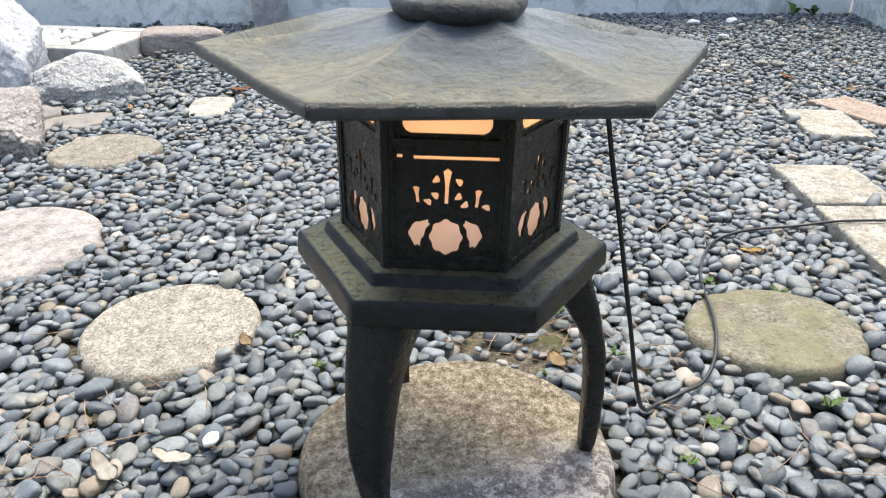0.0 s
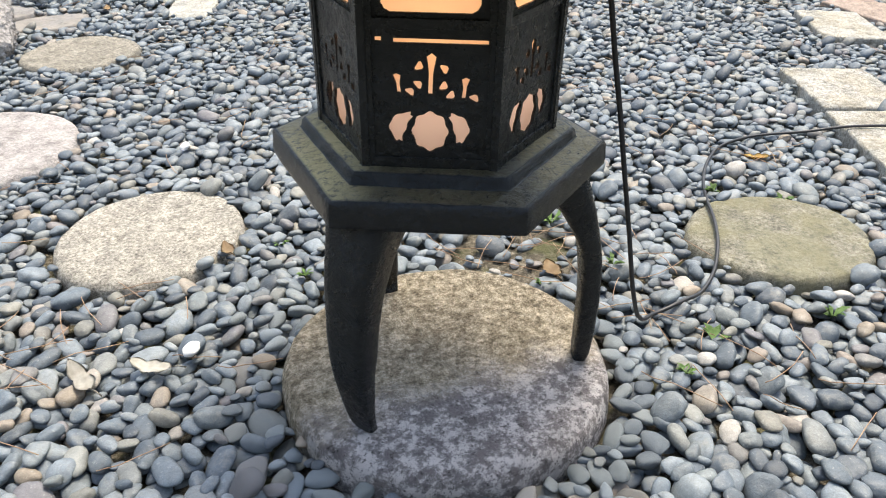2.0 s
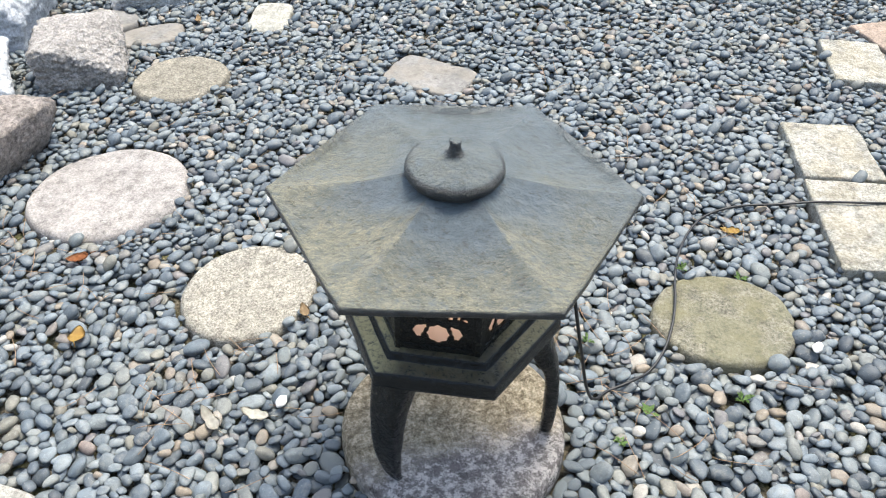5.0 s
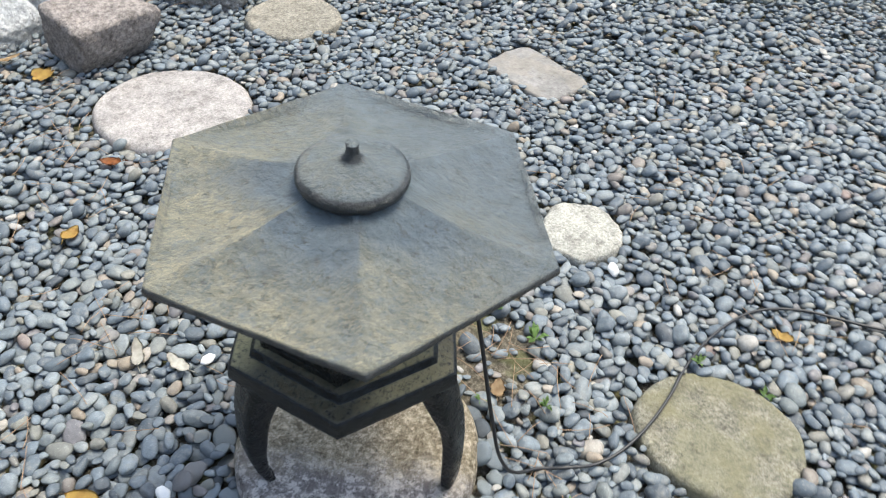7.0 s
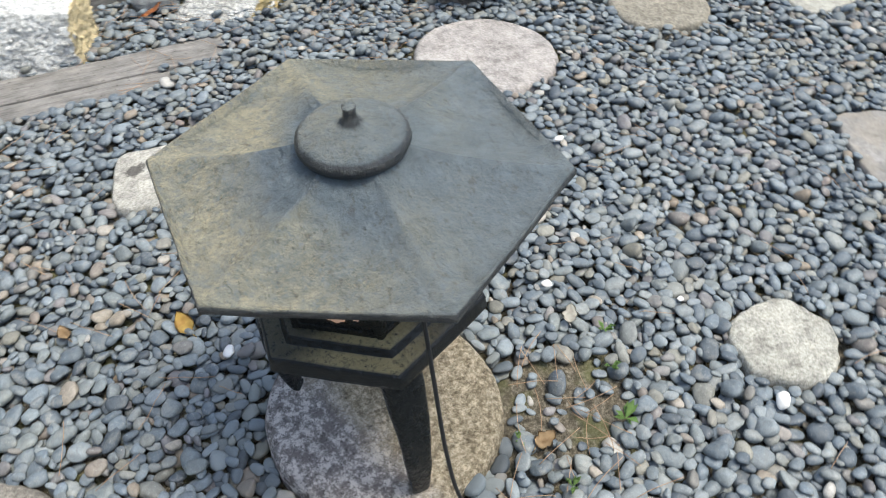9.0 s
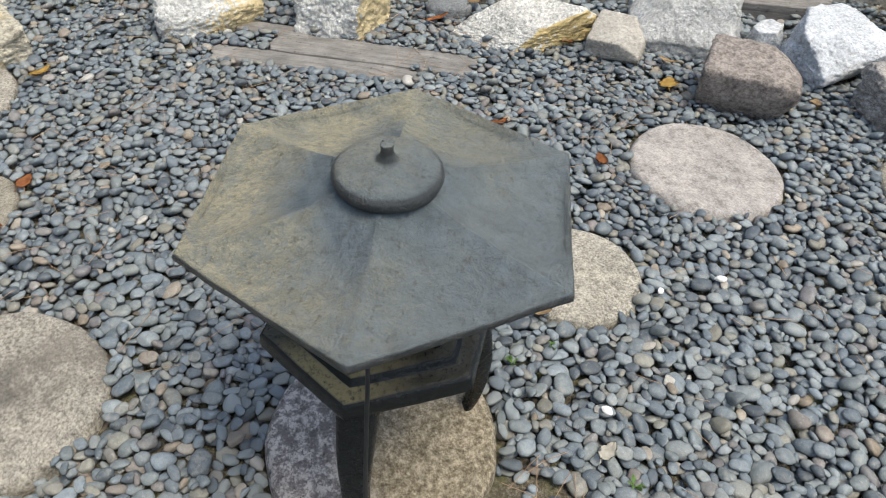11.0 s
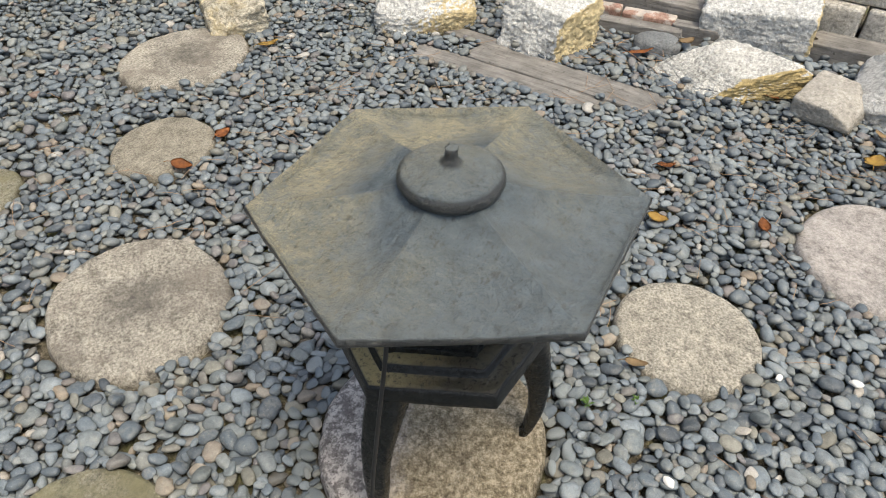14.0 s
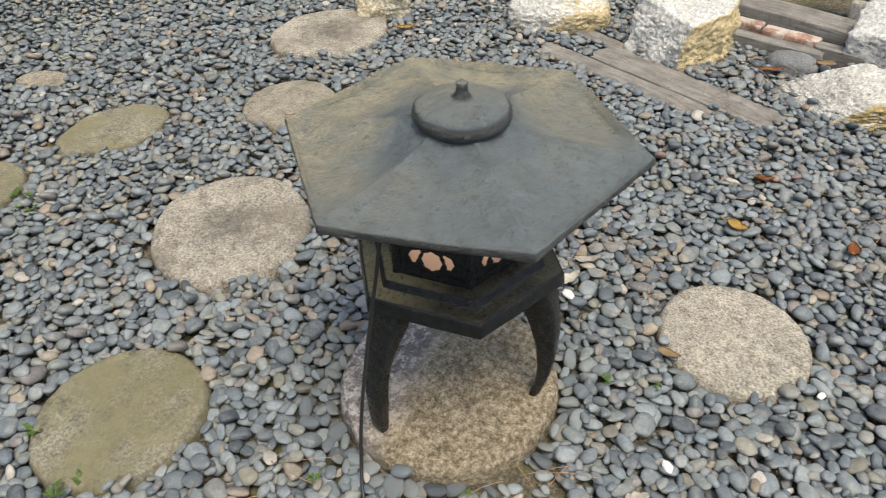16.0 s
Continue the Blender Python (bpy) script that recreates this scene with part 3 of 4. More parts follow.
rings = hex_lathe(bm, [(0.10, 0.3325), (0.150, 0.331), (0.1835, 0.3305), (0.1880, 0.3330), (0.1882, 0.3385), (0.1866, 0.350), (0.1862, 0.357), (0.1838, 0.3605), (0.176, 0.3618), (0.165, 0.3630), (0.1550, 0.3642),
                       (0.1525, 0.3658), (0.1502, 0.3735), (0.1478, 0.3762), (0.1430, 0.3768), (0.1385, 0.3782), (0.120, 0.3785)], TURN_LOW, 6, 12, centre=(CX, CY))
for ring in rings:
    for v in ring:
        v.co += 0.0012 * noise.noise_vector(v.co * 28) + 0.0006 * noise.noise_vector(v.co * 80)
part("tray", bm, TRAY_IRON, lantern, "dark iron tray with mossy dust on its upper side")


def plate_mesh(name, outline, holes, depth, material):
    """A flat cast plate, cut through by the holes."""
    cu = bpy.data.curves.new(name, "CURVE")
    cu.dimensions, cu.fill_mode, cu.extrude = "2D", "BOTH", depth / 2
    cu.bevel_depth, cu.bevel_resolution = 0.0006, 1
    for pts in (outline, *holes):
        sp = cu.splines.new("POLY")
        sp.points.add(len(pts) - 1)
        for p, (u, w) in zip(sp.points, pts):
            p.co = (u, w, 0, 1)
        sp.use_cyclic_u = True
    ob = bpy.data.objects.new(name, cu)
    scene.collection.objects.link(ob)
    me = bpy.data.meshes.new_from_object(ob.evaluated_get(bpy.context.evaluated_depsgraph_get()))
    bpy.data.objects.remove(ob)
    me.name = name
    me.materials.clear()
    me.materials.append(material)
    return me


def rect(u0, w0, u1, w1, c=0.0):
    if not c:
        return [(u0, w0), (u1, w0), (u1, w1), (u0, w1)]
    return [(u0 + c, w0), (u1 - c, w0), (u1, w0 + c), (u1, w1), (u0, w1), (u0, w0 + c)]


def blob(u, w, ru, rw, deg=0.0, lobes=3, amp=0.1, phase=0.0, n=40, bend=0.0):
    out = []
    for k in range(n):
        a = 2 * math.pi * k / n
        q = 1 + amp * math.cos(lobes * a + phase)
        x, y = ru * q * math.cos(a), rw * q * math.sin(a)
        x += bend * ru * (y / rw) ** 2
        c, s = math.cos(radians(deg)), math.sin(radians(deg))
        out.append((u + c * x - s * y, w + s * x + c * y))
    return out


def stem(u, w0, w1, lean=0.0, head=0.0052, tail=0.0025, n=10):
    """A drop-headed stalk."""
    side = [(tail + (head - tail) * max(0, (t - 0.55) / 0.45) ** 0.8 if t < 0.9 else head * (1 - ((t - 0.9) / 0.1) ** 2) ** 0.5 * 0.98 + 1e-5, w0 + (w1 - w0) * t) for t in (k / n for k in range(n + 1))]
    return [(u + lean * (w - w0) + h, w) for h, w in side] + [(u + lean * (w - w0) - h, w) for h, w in side[-2::-1]]


def cut_pattern():
    holes = [blob(0.0, 0.4125, 0.0172, 0.0202, 0, 8, 0.06),
             blob(-0.0300, 0.4185, 0.0085, 0.0165, -22, 7, 0.08, 0.6, bend=0.75), blob(0.0292, 0.4175, 0.0080, 0.0162, 16, 7, 0.08, 2.4, bend=-0.7),
             stem(0.0, 0.449, 0.4885, 0.03), stem(-0.0285, 0.450, 0.4690, -0.12, 0.0045, 0.0022), stem(0.0305, 0.446, 0.4670, 0.10, 0.0045, 0.0022)]
    for u, w, a in ((-0.0102, 0.4755, -30), (-0.0112, 0.4585, 40), (0.0128, 0.4735, 30), (0.0122, 0.4575, -30), (-0.0185, 0.4515, 50), (0.0188, 0.4490, -40), (0.0405, 0.4470, 60)):
        holes.append(blob(u, w, 0.0038, 0.0050, a, 3, 0.14))
    return [[(u, w + 0.0025) for u, w in hole] for hole in holes]


WINDOW = [(-0.044, 0.533), (-0.041, 0.528), (-0.036, 0.525), (0.036, 0.525), (0.041, 0.528), (0.044, 0.533), (0.044, 0.560), (-0.044, 0.560)]
plate = plate_mesh("pierced_plate", rect(-0.0575, 0.378, 0.0575, 0.568), [WINDOW, *cut_pattern()], 0.002, IRON)
door_plate = plate_mesh("pierced_door", rect(-0.0575, 0.378, 0.0575, 0.568),
                        [WINDOW, rect(-0.050, 0.4995, -0.0432, 0.5045), rect(-0.0335, 0.4985, 0.052, 0.5035), rect(-0.0525, 0.462, -0.0517, 0.495), *cut_pattern()], 0.002, IRON)
SIDE, APO = 0.1286, 0.1286 * math.cos(math.pi / 6)
frame_mesh = plate_mesh("panel_frame", rect(-SIDE / 2, 0.3735, SIDE / 2, 0.573), [rect(-0.0535, 0.388, 0.0535, 0.5125), rect(-0.0515, 0.5205, 0.0515, 0.562)], 0.0045, IRON)
for k in range(6):
    az = 60 * k + 30 + TURN_LOW
    c, s = math.cos(radians(az)), math.sin(radians(az))

    def facing(d):
        return Matrix(((-s, 0, c, CX - 0.002 + c * d), (c, 0, s, CY - 0.006 + s * d), (0, 1, 0, 0), (0, 0, 0, 1)))
    is_door = k == 4
    ob = new("door" if is_door else "pierced_panel", door_plate if is_door else plate)
    ob.parent, ob.matrix_basis = lantern, facing(APO - 0.0036)
    ob["label"] = "black iron panel pierced with a flower motif" if not is_door else "black iron door pierced with a flower motif and a slot"
    ob = new("panel_frame", frame_mesh)
    ob.parent, ob.matrix_basis = lantern, facing(APO - 0.0027)
    a = radians(60 * k + TURN_LOW)
    bm = bmesh.new()
    hex_lathe(bm, [(0.0085, 0.3735), (0.0070, 0.380), (0.0068, 0.568), (0.0085, 0.5735)], TURN_LOW + 60 * k, 6, 1, centre=(CX - 0.002 + (SIDE - 0.0055) * math.cos(a), CY - 0.006 + (SIDE - 0.0055) * math.sin(a)))
    part("corner_post", bm, IRON, lantern, smooth=False)
bm = bmesh.new()
hex_lathe(bm, [(0.1125, 0.377), (0.1125, 0.569)], TURN_LOW, cap=(False, False), centre=(CX - 0.002, CY - 0.006))
part("frosted_lining", bm, DIFFUSER, lantern, "frosted sheet glowing warm behind the cut-outs", smooth=False)
bm = bmesh.new()
hex_lathe(bm, [(0.012, 0.571), (0.013, 0.545), (0.016, 0.538), (0.024, 0.528), (0.027, 0.515), (0.024, 0.503), (0.014, 0.495)], 0, 24, 1, centre=(CX, CY))
part("bulb", bm, GLOW, lantern, "warm glowing lamp bulb")
lamp_data = bpy.data.lights.new("lantern_lamp", "POINT")
lamp_data.energy, lamp_data.color, lamp_data.shadow_soft_size = 0.045, (1.0, 0.72, 0.54), 0.012
lamp = new("lantern_lamp", lamp_data)
lamp.location = (CX, CY, 0.465)


def leg(az, stations, label):
    """A curved iron leg: (z, outer radius, inner radius, half width) from top to foot."""
    bm = bmesh.new()
    a = radians(az)
    out, tan = Vector((math.cos(a), math.sin(a), 0)), Vector((-math.sin(a), math.cos(a), 0))
    fine = smooth_line([(z, ro, ri) for z, ro, ri, w in stations], 4)
    wide = smooth_line([(w, 0, 0) for z, ro, ri, w in stations], 4)
    rings = []
    n = 20
    for (z, ro, ri), (w, _, _) in zip(fine, wide):
        ring = []
        for k in range(n):
            b = 2 * math.pi * k / n
            cb, sb = math.cos(b), math.sin(b)
            cb, sb = math.copysign(abs(cb) ** 0.5, cb), math.copysign(abs(sb) ** 0.5, sb)
            p = out * ((ro + ri) / 2 + cb * (ro - ri) / 2) + tan * (w * sb) + Vector((CX, CY, z))
            p += 0.0012 * noise.noise_vector(p * 30)
            ring.append(bm.verts.new(p))
        rings.append(ring)
    for p, q in zip(rings, rings[1:]):
        for k in range(n):
            bm.faces.new((p[k], p[(k + 1) % n], q[(k + 1) % n], q[k]))
    bm.faces.new(rings[0])
    bm.faces.new(rings[-1][::-1])
    bmesh.ops.recalc_face_normals(bm, faces=bm.faces)
    part("leg", bm, IRON, lantern, label)


CURLED = [(0.333, 0.166, 0.085, 0.039), (0.300, 0.177, 0.108, 0.034), (0.262, 0.185, 0.130, 0.029), (0.214, 0.190, 0.147, 0.027), (0.168, 0.190, 0.156, 0.025), (0.128, 0.187, 0.159, 0.022), (0.088, 0.179, 0.159, 0.019), (0.056, 0.170, 0.155, 0.016), (0.040, 0.163, 0.149, 0.013)]
SPLAYED = [(0.333, 0.166, 0.090, 0.032), (0.300, 0.178, 0.122, 0.031), (0.262, 0.189, 0.150, 0.029), (0.222, 0.199, 0.170, 0.026), (0.172, 0.205, 0.179, 0.023), (0.112, 0.2075, 0.182, 0.020), (0.062, 0.206, 0.182, 0.016), (0.037, 0.201, 0.184, 0.013)]
leg(235, CURLED, "curved black iron leg curling inwards")
leg(113, CURLED, "curved black iron leg curling inwards")
leg(-4, SPLAYED, "curved black iron leg splayed outwards")

# ---- base disc and stepping stones ----
tagged(stone("base_stone", 0.012, -0.018, 0.219, 0.212, 20, 0.042, "coarse round granite disc under the lantern, shade painted brown on one half", BASE_STONE, 3.0, 0.02, crown=0.001, thick=0.09), category="base stone")
G = "stepping stones"
stone("stepping_stone", -0.475, 0.345, 0.163, 0.152, 55, 0.022, "pale round speckled granite stepping stone", STEP_PALE, 11.0, 0.02, group=G)
stone("stepping_stone", -0.940, 0.716, 0.216, 0.203, 41, 0.017, "large pinkish white round stepping stone", STEP_PINK, 12.0, 0.02, group=G)
stone("stepping_stone", -0.921, 1.332, 0.160, 0.150, 50, 0.022, "tan round granite stepping stone", STEP_TAN, 13.0, 0.03, group=G)
stone("stepping_stone", 0.625, 0.288, 0.164, 0.143, 8, 0.024, "mossy greenish round stepping stone under the cord", STEP_MOSS, 14.0, 0.03, group=G)
stone("stepping_stone", 0.491, -0.439, 0.170, 0.160, 10, 0.022, "olive mossy round stepping stone", STEP_MOSS, 15.0, 0.03, group=G)
stone("stepping_stone", 0.009, -0.764, 0.219, 0.202, 45, 0.022, "large brownish round stone with a dark worn middle", STEP_BROWN, 16.0, 0.03, dish=0.006, group=G)
stone("stepping_stone", -0.483, -1.148, 0.150, 0.140, 0, 0.018, "small tan half-buried round stepping stone", STEP_TAN, 17.0, 0.04, group=G)
stone("stepping_stone", -0.910, -1.455, 0.225, 0.192, -14, 0.020, "grey brown round stone with dark stained middle", STEP_BROWN, 18.0, 0.03, dish=0.005, group=G)
stone("stepping_stone", -0.035, -1.435, 0.178, 0.130, -7, 0.014, "dark flat mossy pointed stepping stone", STEP_MOSS, 19.0, 0.06, 1.6, group=G)
stone("stepping_stone", -0.030, -1.907, 0.095, 0.060, -50, 0.012, "small pale tan flat stone", STEP_TAN, 20.0, 0.05, group=G)
stone("stepping_stone", 0.40, -1.43, 0.16, 0.14, 20, 0.014, "dark mossy flat stone among the pebbles", STEP_MOSS, 21.0, 0.05, group=G)
stone("flat_stone", 0.233, 0.737, 0.102, 0.098, 80, 0.020, "whitish irregular flat granite stone", WHITE_STONE, 22.0, 0.09, 2.3, group=G)
stone("flat_stone", -0.855, -0.262, 0.118, 0.100, -12, 0.022, "square white flat stone with dark lichen spots", SPOTTED_STONE, 23.0, 0.04, 4.5, group=G)
stone("flat_stone", -0.720, 1.835, 0.078, 0.130, 2, 0.012, "small square cream flat stone", WHITE_STONE, 24.0, 0.03, 5.0, group=G)
stone("slate_slab", -0.088, 1.405, 0.150, 0.108, -27, 0.012, "thin brown-grey slate slab among the pebbles", SLATE, 25.0, 0.05, 7.0, group=G)
stone("slate_slab", -1.13, 1.66, 0.13, 0.085, 30, 0.012, "dark flat slate piece", SLATE, 26.0, 0.10, 2.6, group=G)
stone("slate_slab", -1.33, 1.78, 0.12, 0.08, -20, 0.014, "dark flat slate piece beside the boulder", SLATE, 27.0, 0.10, 2.6, group=G)


def slab(x, y, lx, ly, deg, top, label, material, seed):
    STONES.append((x, y, lx / 2, ly / 2, deg, top, 8.0))
    bm = bmesh.new()
    box(bm, (-lx / 2, -ly / 2, -0.08), (lx / 2, ly / 2, 0), 0.007, 2)
    bmesh.ops.subdivide_edges(bm, edges=[e for e in bm.edges if e.calc_length() > 0.05], cuts=12, use_grid_fill=True)
    for v in bm.verts:
        v.co += 0.0035 * noise.noise_vector(v.co * 16 + Vector((seed, 0, 0))) + 0.0018 * noise.noise_vector(v.co * 55 + Vector((0, seed, 0)))
    ob = part("paving_slab", bm, material)
    ob.matrix_basis = pose(x, y, top, 0, 0, deg)
    tagged(ob, label, "paving slab", "paving slabs")


slab(1.108, 0.963, 0.225, 0.285, -4, 0.036, "rough pale split granite paving slab", SLAB, 1.0)
slab(1.082, 0.625, 0.235, 0.370, -5, 0.034, "rough pale split granite paving slab crossed by the cord", SLAB, 2.0)
slab(1.412, 1.535, 0.205, 0.310, -9, 0.030, "rough pale granite paving slab with split edges", SLAB, 3.0)
slab(1.640, 1.700, 0.200, 0.330, 18, 0.026, "reddish flat paving stone", SLAB_RED, 4.0)

# ---- boulders along the edge ----
rock("boulder", -1.600, 0.180, (0.26, 0.46, 0.090), -4, "cream wedge-shaped boulder with an ochre underside, leaning on edge", ROCK_WEDGE, 31, 1, (6, 21), sink=0.0, rough=0.05, sharp=60, faces=(((0.62, -0.56, 0.55), 0.58), ((0.62, 0.66, 0.10), 0.58), ((-0.62, -0.78, 0.1), 0.64), ((-0.95, 0.35, 0.1), 0.80)), foot=0.5)
rock("boulder", -1.615, -0.425, (0.25, 0.29, 0.19), 6, "white and ochre angular block of stone", ROCK_WHITE, 32, 1, rough=0.05, faces=(((0.9, -0.35, 0.30), 0.80), ((0.50, 1, 0.0), 0.84), ((0.25, 0.1, 1), 0.86)))
rock("boulder", -1.565, -0.877, (0.26, 0.34, 0.15), 22, "bluish white and ochre rounded boulder", ROCK_WHITE, 33, 9, sharp=14)
rock("boulder", -1.215, -1.490, (0.20, 0.27, 0.115), -42, "pale tan squared stone block", ROCK_TAN, 34, 2, faces=(((0.4, 0.9, 0.5), 0.95),))
rock("boulder", -1.567, 0.515, (0.19, 0.175, 0.090), -17, "smooth grey tan squared stone", ROCK_DULL, 35, 2, (0, 5), sharp=30, rough=0.02, faces=(((0.9, 0.1, -0.55), 0.84),))
rock("boulder", -1.295, 0.885, (0.205, 0.275, 0.160), -17, "brown speckled granite boulder beside the pink stone", ROCK_BROWN, 36, 2, (0, 6), sharp=16, rough=0.025, faces=(((0.9, 0.0, -0.35), 0.88), ((-0.1, 0.8, -0.5), 0.86)))
rock("boulder", -1.690, 0.750, (0.27, 0.37, 0.25), -8, "white granite slab of rock leaning back to a point", ROCK_PALE, 37, 1, faces=(((0.80, 0.0, 0.60), 0.58), ((0.10, -0.74, 0.67), 0.52), ((0.1, 0.95, 0.2), 0.82)))
rock("boulder", -1.570, 1.230, (0.26, 0.31, 0.165), 24, "bluish white boulder with a broken face", ROCK_BLUE, 38, 5, faces=(((0.8, 0.2, -0.5), 0.74), ((0.3, 0, 1), 0.84)))
rock("boulder", -1.690, 1.030, (0.10, 0.11, 0.075), 10, "small bluish stone between boulders", ROCK_BLUE, 39, 6)
rock("boulder", -1.250, 1.385, (0.27, 0.27, 0.155), 16, "grey brown speckled square boulder", ROCK_GREY, 40, 3, sharp=15, rough=0.05, faces=(((0.6, -0.4, 0.7), 0.86),))
rock("boulder", -1.710, 1.680, (0.40, 0.40, 0.30), 18, "big pale blue granite boulder", ROCK_BLUE, 41, 4, faces=(((0.9, -0.5, 0.5), 0.85),))
rock("boulder", -1.670, 2.250, (0.34, 0.38, 0.33), 10, "pale blue granite boulder before the trough", ROCK_BLUE, 46, 3, faces=(((0.75, -0.2, 0.65), 0.70), ((0.3, -0.9, 0.3), 0.86)))
rock("boulder", -1.205, 2.040, (0.36, 0.30, 0.155), 20, "white granite boulder with a broken grey face", ROCK_PALE, 42, 6, faces=(((0.15, -0.8, 0.55), 0.70), ((0.8, -0.1, 0.6), 0.76)))
rock("boulder", -1.090, 2.930, (0.42, 0.26, 0.10), 10, "flat pinkish grey smooth boulder by the trough", ROCK_PINKISH, 43, 5, sharp=5, rough=0.02)
rock("cobble", -1.755, -0.070, (0.11, 0.16, 0.055), 12, "smooth dark grey cobble by the timber", COBBLE, 44, 0, sharp=2.4, rough=0.02, category="cobble", sink=0.02)
rock("boulder", -2.000, 0.215, (0.20, 0.36, 0.20), 2, "white granite block with an ochre end", ROCK_WHITE, 45, 3, faces=(((0.5, -0.2, 1), 0.80),))

# ---- timber, bricks and low wall at the far edge ----


def timber(name, x, y, length, width, height, deg, top, label, seed, keep=True):
    bm = bmesh.new()
    box(bm, (-width / 2, -length / 2, -height), (width / 2, length / 2, 0), 0.004, 2)
    bmesh.ops.subdivide_edges(bm, edges=[e for e in bm.edges if e.calc_length() > 0.05], cuts=14, use_grid_fill=True)
    for v in bm.verts:
        v.co += 0.004 * noise.noise_vector(Vector((v.co.x * 20 + seed, v.co.y * 4, v.co.z * 20)))
        if abs(v.co.y) > length / 2 - 0.03:
            v.co.y += 0.045 * noise.noise(Vector((v.co.x * 28, seed, v.co.z * 30)))
    ob = part(name, bm, WOOD)
    ob.matrix_basis = pose(x, y, top, 0, 0, deg)
    if keep:
        STONES.append((x, y, width / 2, length / 2, deg, top, 8.0))
    return tagged(ob, label, "timber", "old timbers")


timber("plank", -1.320, -0.470, 0.70, 0.092, 0.05, -5.5, 0.004, "weathered grey plank sunk among the pebbles", 1.0)
timber("plank", -1.410, -0.290, 0.68, 0.123, 0.05, -5.5, 0.010, "weathered grey cracked plank sunk among the pebbles", 2.0)
timber("plank", -1.515, -0.640, 0.28, 0.075, 0.05, -10, 0.010, "short dark weathered plank end", 6.0)
timber("timber_beam", -2.015, -0.36, 1.00, 0.13, 0.13, 1, 0.085, "old grey square timber beam", 3.0)
timber("timber_beam", -1.845, -0.25, 0.46, 0.050, 0.06, 6, 0.034, "split pale timber lath", 4.0)
timber("timber_beam", -1.905, 0.02, 0.16, 0.050, 0.08, 3, 0.048, "brown timber offcut beside the bricks", 7.0)
timber("timber_beam", -1.985, 0.86, 0.92, 0.12, 0.12, -3, 0.055, "old grey timber edging below stone blocks", 5.0)


def brick_like(name, x, y, size, deg, base, label, category, group, material, seed, bevel=0.006):
    bm = bmesh.new()
    lx, ly, lz = size
    box(bm, (-lx / 2, -ly / 2, 0), (lx / 2, ly / 2, lz), bevel, 2)
    bmesh.ops.subdivide_edges(bm, edges=[e for e in bm.edges if e.calc_length() > 0.04], cuts=5, use_grid_fill=True)
    for v in bm.verts:
        v.co += 0.004 * noise.noise_vector(v.co * 14 + Vector((seed, 0, 0)))
    ob = part(name, bm, material)
    ob.matrix_basis = pose(x, y, base, 0, 0, deg)
    return tagged(ob, label, category, group)


for k in range(2):
    brick_like("brick", -1.905, -0.345 + 0.20 * k, (0.055, 0.190, 0.085), 3 + k, -0.03, "worn red brick beside the timber", "brick", "loose bricks", BRICK, 5.0 + k)
for k in range(6):
    for j in range(2):
        brick_like("stone_block", -2.215 - 0.03 * j, 0.10 + 0.298 * k - 0.12 * j, (0.20, 0.286, 0.150), -3, -0.02 + 0.153 * j, "rough pale squared wall block", "stone block", "low wall blocks", BLOCK, 9.0 + k + 7 * j, 0.012)

# trough with white pebbles
trough = thing("stone_trough", (-1.75, 2.84, -0.012), -10)
tagged(trough, "grey concrete planting trough filled with white pebbles", "trough")
for name, lo, hi in (("front", (-0.50, -0.26, -0.05), (0.50, -0.18, 0.088)), ("back", (-0.50, 0.18, -0.05), (0.50, 0.26, 0.088)), ("side", (-0.50, -0.178, -0.05), (-0.40, 0.178, 0.086)), ("side", (0.30, -0.178, -0.05), (0.50, 0.178, 0.086)), ("bed", (-0.398, -0.178, -0.05), (0.298, 0.178, 0.060))):
    bm = bmesh.new()
    box(bm, lo, hi, 0.010, 2)
    part(name, bm, TROUGH, trough, smooth=False)
STONES.append((-1.75, 2.84, 0.50, 0.26, -10, 0.088, 8.0))
bm = bmesh.new()
rng = random.Random(5)
for _ in range(260):
    m = pose(rng.uniform(-0.38, 0.28), rng.uniform(-0.165, 0.165), 0.066 + rng.uniform(0, 0.026), rng.uniform(-30, 30), rng.uniform(-30, 30), rng.uniform(0, 360)) @ Matrix.Diagonal((rng.uniform(0.020, 0.033), rng.uniform(0.016, 0.024), 0.014, 1))
    bmesh.ops.create_icosphere(bm, subdivisions=2, radius=1, matrix=m)
part("white_gravel", bm, WHITE_PEBBLE, trough, "loose white pebbles")["kind"] = "stuff"
brick_like("concrete_block", -0.735, 3.515, (0.19, 0.10, 0.30), 9, -0.04, "pale concrete block against the wall", "concrete block", "", TROUGH, 3.0, 0.006)
bm = bmesh.new()
box(bm, (-0.30, -0.06, 0.0), (0.30, 0.06, 0.10), 0.006)
beam = tagged(part("wooden_crate", bm, WOOD, smooth=False, m=pose(-2.34, 3.20, 0.10, 0, 0, -8)), "dark brown wooden box standing behind the trough", "crate")

# ---- pebbles ----
X0, Y0, X1, Y1, STEP = -2.35, -3.0, 3.0, 4.0, 0.005
NX, NY = round((X1 - X0) / STEP), round((Y1 - Y0) / STEP)
gx, gy = np.meshgrid(X0 + (np.arange(NX) + 0.5) * STEP, Y0 + (np.arange(NY) + 0.5) * STEP, indexing="ij")
H = np.full((NX, NY), -0.047)
blocked = np.zeros((NX, NY), bool)
